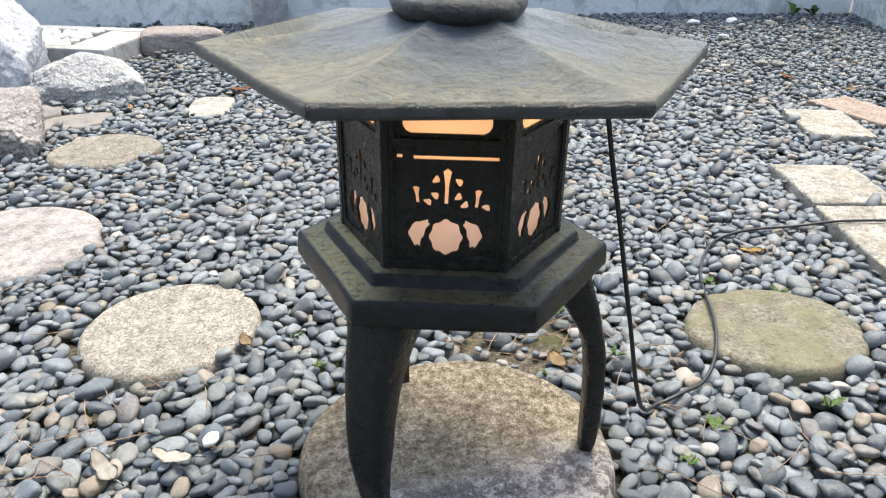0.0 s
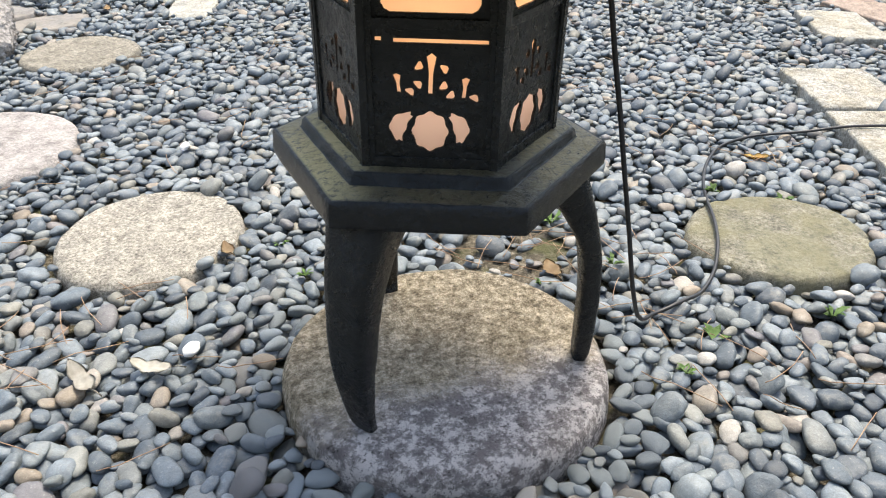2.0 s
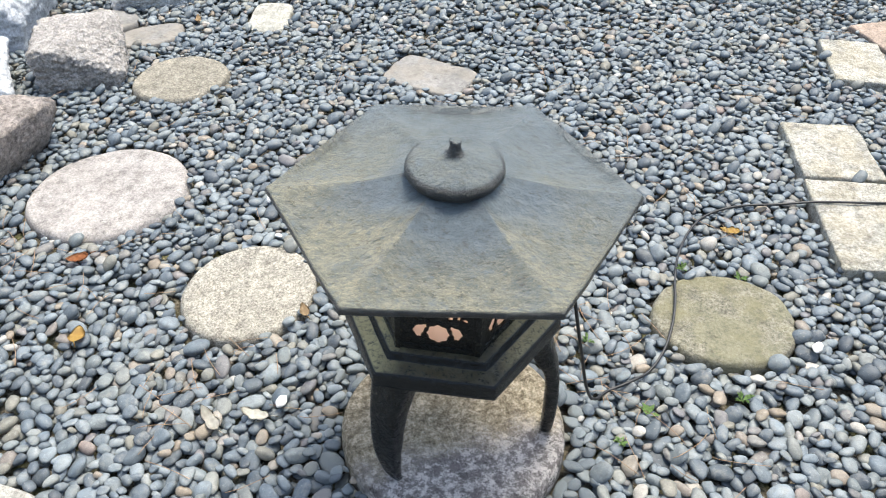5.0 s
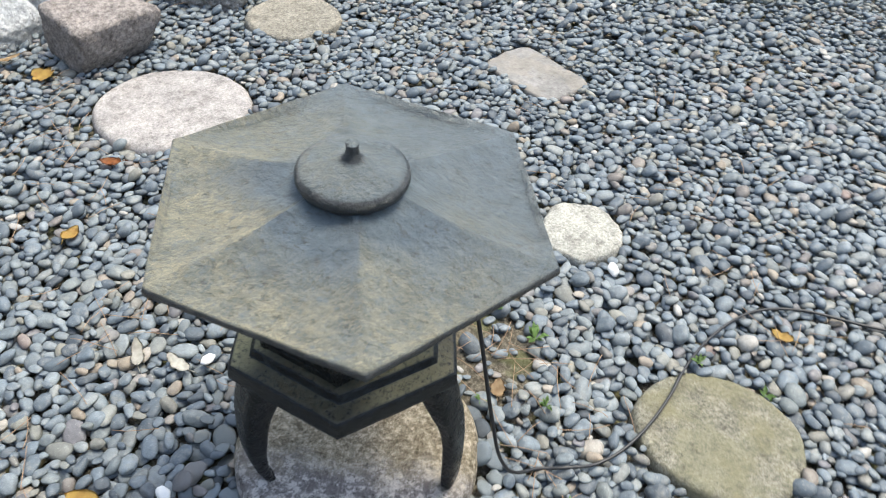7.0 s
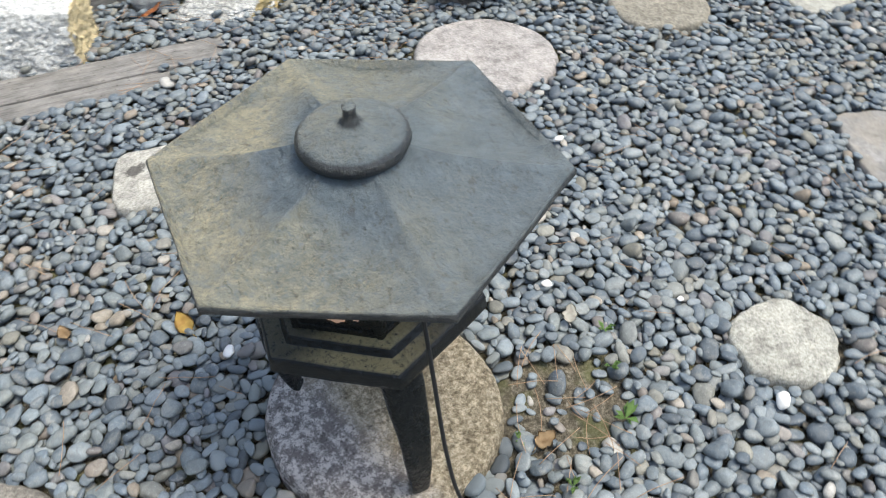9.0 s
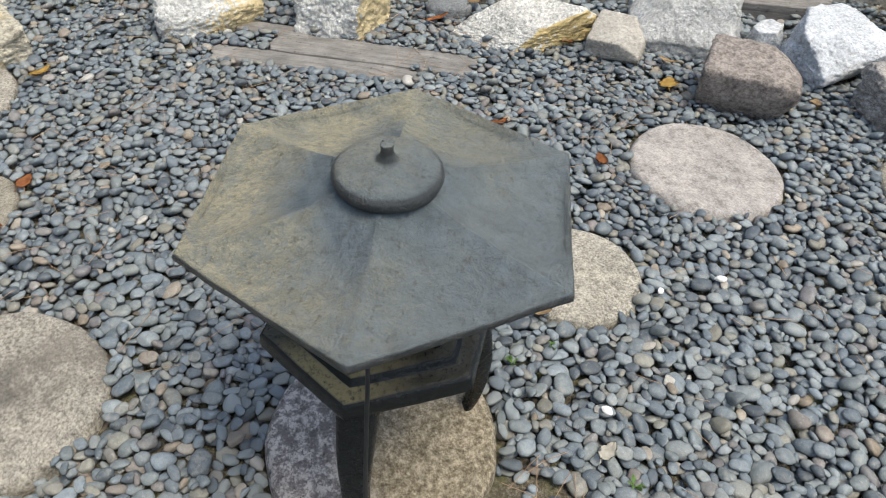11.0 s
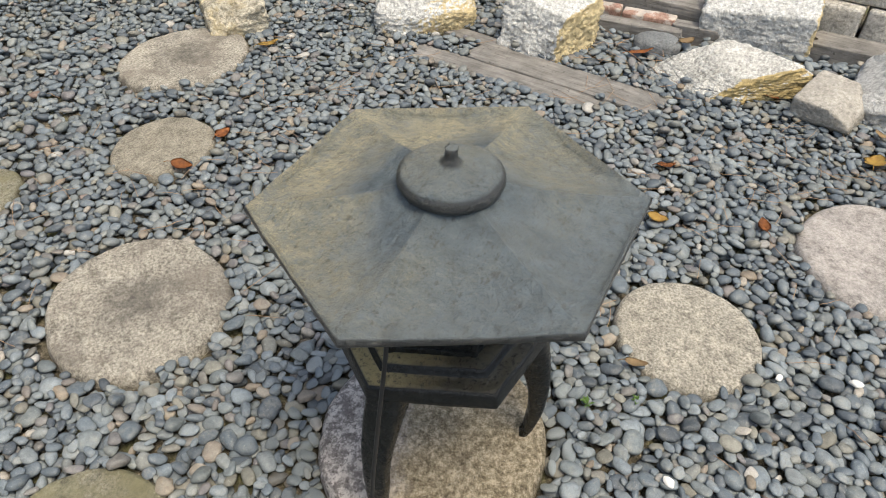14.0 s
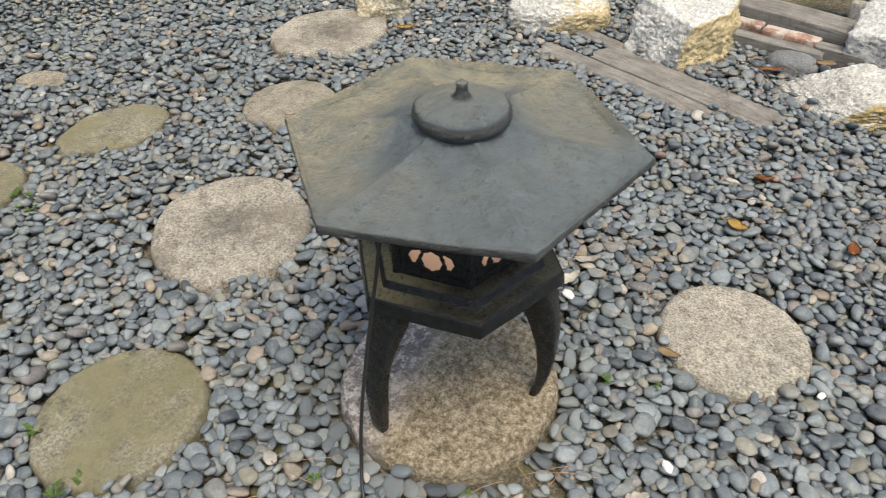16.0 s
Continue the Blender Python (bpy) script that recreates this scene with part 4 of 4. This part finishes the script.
for x, y, rx, ry, deg, top, square in STONES:
    c, s = math.cos(radians(deg)), math.sin(radians(deg))
    u, w = (c * (gx - x) + s * (gy - y)) / rx, (-s * (gx - x) + c * (gy - y)) / ry
    inside = np.abs(u) ** square + np.abs(w) ** square < 1
    H[inside] = np.maximum(H[inside], top)
    blocked |= inside
wall_line = np.where(gx < 1.5, 3.25 + (gx + 3.4) * 0.73 / 4.9, 3.985)
blocked |= gy > wall_line - 0.01
# a bare patch of soil behind the lantern
PATCH = (0.150, 0.275, 0.105, 0.135)
bare = ((gx - PATCH[0]) / PATCH[2]) ** 2 + ((gy - PATCH[1]) / PATCH[3]) ** 2
H[bare < 1.2] = np.maximum(H[bare < 1.2], -0.007)

rng = np.random.default_rng(7)
SHAPES = []
for k in range(60):
    a = 0.0140 + 0.0130 * rng.random() ** 1.6 if k < 48 else rng.uniform(0.0090, 0.0135)
    ax = np.array([a, a * rng.uniform(0.56, 0.86), a * rng.uniform(0.33, 0.52)])
    e = Euler((rng.normal(0, 0.24), rng.normal(0, 0.24), rng.uniform(0, 2 * math.pi)))
    R = np.array(e.to_matrix())
    Q = R @ np.diag(1 / ax ** 2) @ R.T
    n = int(a / STEP) + 1
    d = np.arange(-n, n + 1) * STEP
    dx, dy = np.meshgrid(d, d, indexing="ij")
    B = Q[0, 2] * dx + Q[1, 2] * dy
    C = Q[0, 0] * dx ** 2 + 2 * Q[0, 1] * dx * dy + Q[1, 1] * dy ** 2 - 1
    D = B * B - Q[2, 2] * C
    mask = D > 0
    root = np.sqrt(np.maximum(D, 0))
    SHAPES.append((n, mask, (-B - root) / Q[2, 2], (-B + root) / Q[2, 2], Matrix(R.tolist()).to_4x4() @ Matrix.Diagonal((*ax, 1))))

owner = np.full((NX, NY), -1, np.int32)
placed = []


def drop(count, region, tries, kinds=(0, 48)):
    """Lets pebbles fall one by one, each into the lowest of a few spots near its own."""
    x0, y0, x1, y1 = region
    px, py = rng.uniform(x0, x1, count), rng.uniform(y0, y1, count)
    jit = rng.normal(0, 0.016, (count, tries, 2))
    kind = rng.integers(*kinds, count)
    keep_bare = rng.random(count)
    for q in range(count):
        n, mask, low, high, _ = SHAPES[kind[q]]
        best = None
        for t in range(tries):
            i, j = int((px[q] + jit[q, t, 0] - X0) / STEP), int((py[q] + jit[q, t, 1] - Y0) / STEP)
            if i < n or j < n or i + n >= NX or j + n >= NY or blocked[i, j] or (bare[i, j] < 1 and keep_bare[q] > (0.035 if kind[q] < 48 else 0.35)):
                continue
            z = (H[i - n:i + n + 1, j - n:j + n + 1] - low)[mask].max()
            if best is None or z < best[0]:
                best = (z, i, j)
        if best is None or best[0] > 0.015:
            continue
        z, i, j = best
        sl = np.s_[i - n:i + n + 1, j - n:j + n + 1]
        H[sl][mask] = np.maximum(H[sl], z + high)[mask]
        owner[sl][mask] = len(placed)
        placed.append((kind[q], X0 + (i + 0.5) * STEP, Y0 + (j + 0.5) * STEP, z))


drop(18500, (-1.3, -1.4, 1.3, 1.4), 4)
drop(30000, (-2.35, -3.0, 3.0, 4.0), 3)
drop(11000, (-1.6, 0.6, 2.2, 2.6), 3)
drop(11000, (-2.2, -2.2, 0.4, 1.4), 4)
drop(24000, (-2.35, -3.0, 3.0, 4.0), 5)
drop(12000, (-2.0, -3.0, 0.8, -1.7), 3)
drop(16000, (0.6, 0.9, 3.0, 4.0), 3)
drop(9000, (0.6, -3.0, 3.0, 0.9), 3)
drop(9000, (-1.6, -1.4, 1.4, 1.6), 5, (48, 60))
drop(14000, (-2.2, -2.9, 2.6, 3.6), 4, (48, 60))
# small ones roll into the holes that are left
low_i, low_j = np.nonzero((H < -0.006) & ~blocked & (bare > 1.3) & (gx > -2.25) & (gx < 2.7) & (gy > -2.95) & (gy < 3.7))
pick = rng.permutation(len(low_i))[:34000]
for q, (i, j) in enumerate(zip(low_i[pick], low_j[pick])):
    kind = int(rng.integers(44, 60))
    n, mask, low, high, _ = SHAPES[kind]
    if H[i, j] > -0.006 or i < n or j < n or i + n >= NX or j + n >= NY:
        continue
    sl = np.s_[i - n:i + n + 1, j - n:j + n + 1]
    z = (H[sl] - low)[mask].max()
    z = min(z, float(np.median((H[sl] - low)[mask])) + 0.004)
    H[sl][mask] = np.maximum(H[sl], z + high)[mask]
    owner[sl][mask] = len(placed)
    placed.append((kind, X0 + (i + 0.5) * STEP, Y0 + (j + 0.5) * STEP, z))
shown = np.bincount(owner[owner >= 0], minlength=len(placed))

bed = thing("pebble_bed")
tagged(bed, "blue-grey smooth river pebbles covering the yard", "pebbles", kind="structure")


def unit(sub):
    bm = bmesh.new()
    bmesh.ops.create_icosphere(bm, subdivisions=sub, radius=1)
    v = np.array([p.co for p in bm.verts])
    f = np.array([[p.index for p in q.verts] for q in bm.faces])
    bm.free()
    return v, f


def lumpy(v, seed):
    """The unit ball made into a worn pebble."""
    off = Vector((seed * 3.1, seed * 1.7, seed * 0.9))
    k = np.array([1 + 0.17 * noise.noise(Vector(p) * 0.9 + off) + 0.07 * noise.noise(Vector(p) * 2.2 + off) for p in v])
    r = np.random.default_rng(seed + 5)
    cuts = r.normal(0, 1, (6, 3)) * (1, 1, 1.3)
    cuts /= np.linalg.norm(cuts, axis=1)[:, None]
    d = np.maximum(v @ (cuts / r.uniform(0.66, 0.92, (6, 1))).T, 0)
    k /= (np.abs(v) ** 2.5 @ np.ones(3) + (d ** 11).sum(1) ** (2.5 / 11) * 0.62) ** (1 / 2.5) / 1.12
    return v * k[:, None] * 1.09


LEVELS = {3: unit(3), 2: unit(2), 1: unit(1)}
BALLS = {lv: [lumpy(LEVELS[lv][0], s) for s in range(24)] for lv in LEVELS}
single = []
for s in range(24):
    me = bpy.data.meshes.new("pebble")
    me.from_pydata(BALLS[3][s].tolist(), [], LEVELS[3][1].tolist())
    me.materials.append(PEBBLE)
    me.polygons.foreach_set("use_smooth", [True] * len(me.polygons))
    single.append(me)
order = sorted((k for k in range(len(placed)) if shown[k] >= 3), key=lambda k: math.hypot(placed[k][1] - 0.0, placed[k][2] + 0.05))
groups = {3: [], 2: [], 1: []}
for rank, k in enumerate(order):
    kind, x, y, z = placed[k]
    m = Matrix.Translation((x, y, z)) @ SHAPES[kind][4]
    if rank < 300:
        ob = new("pebble", single[k % 24])
        ob.parent, ob.matrix_basis = bed, m
        continue
    d = math.hypot(x, y)
    lv = 3 if d < 0.75 else 2 if d < 2.3 else 1
    groups[lv].append((k, m))
for lv, some in groups.items():
    if not some:
        continue
    v0, f0 = LEVELS[lv]
    vs, fs = [], []
    for q, (k, m) in enumerate(some):
        A = np.array(m)
        vs.append(BALLS[lv][k % 24] @ A[:3, :3].T + A[:3, 3])
        fs.append(f0 + q * len(v0))
    vs, fs = np.concatenate(vs), np.concatenate(fs)
    me = bpy.data.meshes.new("loose_pebbles")
    me.from_pydata(vs.tolist(), [], fs.tolist())
    me.materials.append(PEBBLE)
    me.polygons.foreach_set("use_smooth", [True] * len(me.polygons))
    ob = new("loose_pebbles", me)
    ob.parent = bed
    ob["kind"] = "stuff"

bm = bmesh.new()
bmesh.ops.create_grid(bm, x_segments=60, y_segments=60, size=1)
for v in bm.verts:
    r = v.co.xy.length
    v.co.x, v.co.y = v.co.x * 0.17 + PATCH[0], v.co.y * 0.20 + PATCH[1]
    v.co.z = -0.005 - 0.03 * max(0, r - 0.6) + 0.004 * noise.noise(v.co * 25) + 0.002 * noise.noise(v.co * 90)
tagged(part("soil_patch", bm, SOIL), "bare sandy soil patch beside the base stone", "soil", kind="structure")


def surface(x, y):
    i, j = int((x - X0) / STEP), int((y - Y0) / STEP)
    return float(H[max(0, i - 2):i + 3, max(0, j - 2):j + 3].max())


# ---- the cord ----
line = [(0.150, 0.000, 0.566), (0.166, 0.001, 0.540), (0.176, 0.001, 0.505), (0.190, 0.001, 0.440), (0.205, 0.000, 0.375), (0.221, -0.001, 0.300), (0.240, -0.001, 0.215), (0.262, 0.006, 0.120), (0.290, 0.030, 0.050),
        (0.325, 0.070, 0.026), (0.372, 0.090, 0.022), (0.420, 0.125, 0.024), (0.462, 0.180, 0.026), (0.495, 0.252, 0.032), (0.518, 0.330, 0.034), (0.532, 0.400, 0.030), (0.560, 0.490, 0.026), (0.605, 0.580, 0.026),
        (0.665, 0.650, 0.026), (0.760, 0.694, 0.026), (0.880, 0.702, 0.030), (0.970, 0.702, 0.042), (1.100, 0.704, 0.040), (1.200, 0.715, 0.036), (1.320, 0.760, 0.026), (1.480, 0.830, 0.024), (1.700, 0.86, 0.020)]
fine = smooth_line(line, 8)
rest = [max(p.z, surface(p.x, p.y) + 0.001) if p.z < 0.06 else p.z for p in fine]
for k, p in enumerate(fine):
    near = rest[max(0, k - 4):k + 5]
    if p.z < 0.06:
        p.z = sum(near) / len(near)
bm = bmesh.new()
tube(bm, fine, 0.0032, 10)
tagged(part("electric_cord", bm, CORD), "black rubber power cord hanging from the lantern and looping over pebbles", "power cord")

# ---- leaves, needles, weeds ----


def leaf(x, y, length, width, deg, material, label, seed, lobes=0, lift=0.004, curl=0.25):
    bm = bmesh.new()
    rows, cols = 12, 6
    grid = []
    for i in range(rows + 1):
        t = i / rows
        w = width / 2 * (math.sin(math.pi * t ** 0.8) ** 0.8 + 0.03)
        if lobes:
            w *= 0.72 + 0.42 * abs(math.sin(lobes * math.pi * t))
        row = []
        for j in range(cols + 1):
            s = 2 * j / cols - 1
            q = Vector((s * w, (t - 0.5) * length, curl * abs(s) * w + 0.12 * length * (2 * t - 1) ** 2 + 0.004 * noise.noise(Vector((s * 2 + seed, t * 4, 1)))))
            row.append(bm.verts.new(q))
        grid.append(row)
    for a, b in zip(grid, grid[1:]):
        for j in range(cols):
            bm.faces.new((a[j], a[j + 1], b[j + 1], b[j]))
    tube(bm, [(0, -length / 2, 0.12 * length), (0.003, -length * 0.62, 0.12 * length + 0.002), (0.006, -length * 0.78, 0.11 * length)], 0.0011, 5)
    out = bmesh.ops.solidify(bm, geom=[f for f in bm.faces if len(f.verts) == 4 and f.calc_area() > 1e-7], thickness=0.0006)
    ob = part("fallen_leaf", bm, material)
    ob.matrix_basis = pose(x, y, surface(x, y) + lift, random.Random(seed).uniform(-12, 12), random.Random(seed + 1).uniform(-12, 12), deg)
    tagged(ob, label, "leaf", "fallen leaves")


leaf(0.718, 0.597, 0.050, 0.042, 60, LEAF_YELLOW, "yellow fallen leaf lying on the pebbles", 1, 3)
leaf(-0.357, -0.302, 0.060, 0.036, 100, LEAF_YELLOW, "ochre curled fallen leaf on the pebbles", 2)
leaf(-1.052, 0.145, 0.060, 0.028, 40, LEAF_RUST, "rust-red narrow fallen leaf", 3)
leaf(-0.815, 0.185, 0.055, 0.034, 10, LEAF_YELLOW, "ochre fallen leaf on the pebbles", 4)
leaf(-0.383, -0.011, 0.062, 0.030, 75, LEAF_PALE, "bleached pale dry leaf", 5, 3, curl=0.1)
leaf(-0.472, -0.019, 0.070, 0.026, 40, LEAF_PALE, "bleached grey-white dry leaf", 6, 2, curl=0.1)
leaf(-1.093, -1.241, 0.080, 0.040, 70, LEAF_YELLOW, "yellow fallen leaf on the pebbles", 7)
leaf(-0.330, 0.270, 0.050, 0.022, 20, LEAF_TAN, "tan dry leaf by the round stone", 8)
leaf(-0.640, 2.02, 0.085, 0.036, -60, LEAF_RUST, "dark red curled leaf by the pale flat stone", 9)
leaf(-0.98, 1.77, 0.060, 0.024, 15, LEAF_TAN, "tan narrow dry leaf", 10)
leaf(-1.61, 0.375, 0.100, 0.055, 30, LEAF_TAN, "large brown dry leaf behind the wedge boulder", 11)
leaf(-1.575, 0.335, 0.080, 0.050, -40, LEAF_RUST, "brown curled leaf under the wedge boulder", 12)
leaf(-1.340, 0.660, 0.085, 0.060, 80, LEAF_YELLOW, "tan crumpled leaf beside the grey block", 13, 3)
leaf(-1.470, 0.670, 0.080, 0.035, 130, LEAF_TAN, "tan dry leaf by the brown boulder", 14)
leaf(-1.66, -0.10, 0.085, 0.026, 25, LEAF_RUST, "reddish brown narrow leaf", 15)
leaf(-1.79, 0.02, 0.075, 0.040, 60, LEAF_TAN, "tan upright dry leaf by the cobble", 16, lift=0.02)
leaf(-0.91, 0.43, 0.055, 0.030, 110, LEAF_RUST, "small rust leaf on the pebbles", 17)
leaf(-0.42, -1.02, 0.060, 0.040, 20, LEAF_RUST, "brown leaf beside the small tan stone", 18)
leaf(-0.60, -1.03, 0.055, 0.035, 80, LEAF_RUST, "rust leaf beside the small tan stone", 19)
leaf(-0.006, 0.396, 0.045, 0.030, 50, LEAF_PALE, "pale yellow green leaf on the pebbles", 20, 3)
leaf(-0.443, -0.525, 0.052, 0.026, 100, LEAF_TAN, "orange tan leaf on the pebbles", 21)
leaf(0.95, 3.55, 0.20, 0.12, 80, LEAF_TAN, "large brown dry leaf by the wall", 22, lift=0.015)
leaf(1.60, 2.20, 0.075, 0.040, 30, LEAF_RUST, "rust-brown leaf on the pebbles", 23)
leaf(1.75, 1.98, 0.070, 0.045, 110, LEAF_TAN, "orange brown leaf by the reddish stone", 24)
leaf(1.05, 2.05, 0.075, 0.040, 80, LEAF_TAN, "tan dry leaf on the pebbles", 25)
leaf(0.20, 0.21, 0.045, 0.032, 10, LEAF_TAN, "tan crumpled leaf on the bare soil", 26, 3)
leaf(-1.72, 1.45, 0.090, 0.060, 70, LEAF_YELLOW, "yellow leaf wedged between boulders", 27, lift=0.02)
leaf(-1.30, 1.10, 0.060, 0.036, 70, LEAF_TAN, "ochre leaf by the brown boulder", 28)

rng = random.Random(11)
bm = bmesh.new()
spots = [(0.17, 0.28, 0.13, 18), (-0.55, 0.02, 0.07, 6), (-0.42, 0.22, 0.18, 10), (0.45, -0.02, 0.2, 10), (0.66, 0.55, 0.2, 8), (0.32, 0.16, 0.1, 8), (-0.5, 0.60, 0.4, 16), (-1.25, 0.45, 0.25, 26), (-0.9, 0.3, 0.3, 16), (-0.30, -0.5, 0.4, 14),
         (-0.8, -0.8, 0.5, 30), (0.9, 1.8, 0.7, 40), (1.6, 2.4, 0.7, 50), (-0.6, 1.3, 0.5, 26), (0.4, 1.0, 0.4, 16), (-1.45, -0.15, 0.25, 24), (-1.80, -0.35, 0.22, 26), (-0.2, -1.3, 0.6, 44), (0.1, -1.9, 0.5, 26), (-0.9, -1.1, 0.4, 22)]
for cx, cy, spread, count in spots:
    for _ in range(int(count * 1.5)):
        x, y, a = rng.gauss(cx, spread * 0.6), rng.gauss(cy, spread * 0.6), rng.uniform(0, 2 * math.pi)
        if not (X0 + 0.1 < x < X1 - 0.1 and Y0 + 0.1 < y < Y1 - 0.1):
            continue
        ln = rng.uniform(0.05, 0.11)
        bend = rng.uniform(-0.25, 0.25)
        pts = []
        for t in (-0.5, -0.2, 0.1, 0.35, 0.5):
            qx, qy = x + ln * (t * math.cos(a) - bend * t * t * math.sin(a)), y + ln * (t * math.sin(a) + bend * t * t * math.cos(a))
            pts.append((qx, qy))
        z = sorted(surface(*p) for p in pts)[-2] + 0.003
        if z > 0.034 or (x > -1.22 and any(blocked[int((p[0] - X0) / STEP), int((p[1] - Y0) / STEP)] for p in pts)):
            continue
        tube(bm, [(*p, z + rng.uniform(-0.001, 0.004)) for p in pts], 0.0007, 5)
tagged(part("pine_needles", bm, NEEDLE), "dry brown pine needles scattered over the pebbles", "pine needles", kind="stuff")


def weed(x, y, size, seed):
    rng = random.Random(seed)
    bm = bmesh.new()
    root = bm.verts.new((0, 0, 0))
    for k in range(rng.randint(6, 9)):
        a, ln = rng.uniform(0, 6.28), size * rng.uniform(0.5, 1)
        c, s = math.cos(a), math.sin(a)
        h = rng.uniform(0.4, 0.9) * ln
        p = [(c * ln * 0.5 - s * ln * 0.22, s * ln * 0.5 + c * ln * 0.22, h * 0.9), (c * ln, s * ln, h), (c * ln * 0.5 + s * ln * 0.22, s * ln * 0.5 - c * ln * 0.22, h * 0.9)]
        bm.faces.new([root] + [bm.verts.new(v) for v in p])
    bmesh.ops.solidify(bm, geom=bm.faces[:], thickness=0.0006)
    ob = part("weed", bm, WEED)
    ob.matrix_basis = pose(x, y, surface(x, y) - 0.006)
    tagged(ob, "small green weed sprouting between pebbles", "weed", "weeds")


for k, (x, y, s) in enumerate(((-0.20, 0.215, 0.022), (0.23, 0.36, 0.03), (0.13, 0.40, 0.022), (0.30, 0.20, 0.02), (0.56, 0.44, 0.025), (0.70, 0.43, 0.025), (0.40, 0.02, 0.025), (0.60, 0.06, 0.025), (0.05, 0.44, 0.022), (0.66, -0.36, 0.03), (0.64, -0.30, 0.025), (-0.25, 0.30, 0.02),
                               (0.62, -0.52, 0.025), (0.18, 0.17, 0.018), (-1.2, 3.50, 0.03), (-1.05, 3.53, 0.03), (-0.98, 3.55, 0.03), (-1.12, 3.52, 0.035), (2.5, 3.9, 0.09), (2.62, 3.88, 0.08), (0.315, -1.312, 0.026), (0.318, -1.212, 0.024), (0.30, -1.262, 0.026), (0.345, -1.24, 0.02), (0.613, -0.356, 0.02), (0.334, -0.05, 0.018))):
    weed(x, y, s, 40 + k)


# white quartz pebbles and chips that stand out
rng = random.Random(23)


def chip(x, y, size, seed, label, material):
    bm = bmesh.new()
    bmesh.ops.create_icosphere(bm, subdivisions=3, radius=1)
    for v in bm.verts:
        v.co *= 1 + 0.25 * noise.noise(v.co * 1.2 + Vector((seed, 0, 0))) + 0.06 * noise.noise(v.co * 4)
    ob = part("white_pebble", bm, material)
    ob.matrix_basis = pose(x, y, surface(x, y) + size * 0.12, rng.uniform(-20, 20), rng.uniform(-20, 20), rng.uniform(0, 360)) @ Matrix.Diagonal((size * 0.5, size * 0.36, size * 0.22, 1))
    tagged(ob, label, "pebble", "white pebbles")


for k, (x, y, size) in enumerate(((0.336, 0.627, 0.034), (-0.243, -0.240, 0.032), (-0.489, 0.679, 0.026), (-0.441, 0.540, 0.018), (-0.10, 0.40, 0.024), (-0.335, 0.02, 0.03), (0.06, 0.62, 0.018), (0.80, 0.20, 0.03))):
    chip(x, y, size, 3.0 + k, "small white quartz pebble among grey ones", WHITE_PEBBLE)
for k in range(16):
    chip(rng.uniform(1.3, 2.5), rng.uniform(2.3, 3.7), rng.uniform(0.04, 0.085), 30.0 + k, "pale chip of stone on the far pebbles", WHITE_STONE if k % 3 else WHITE_PEBBLE)
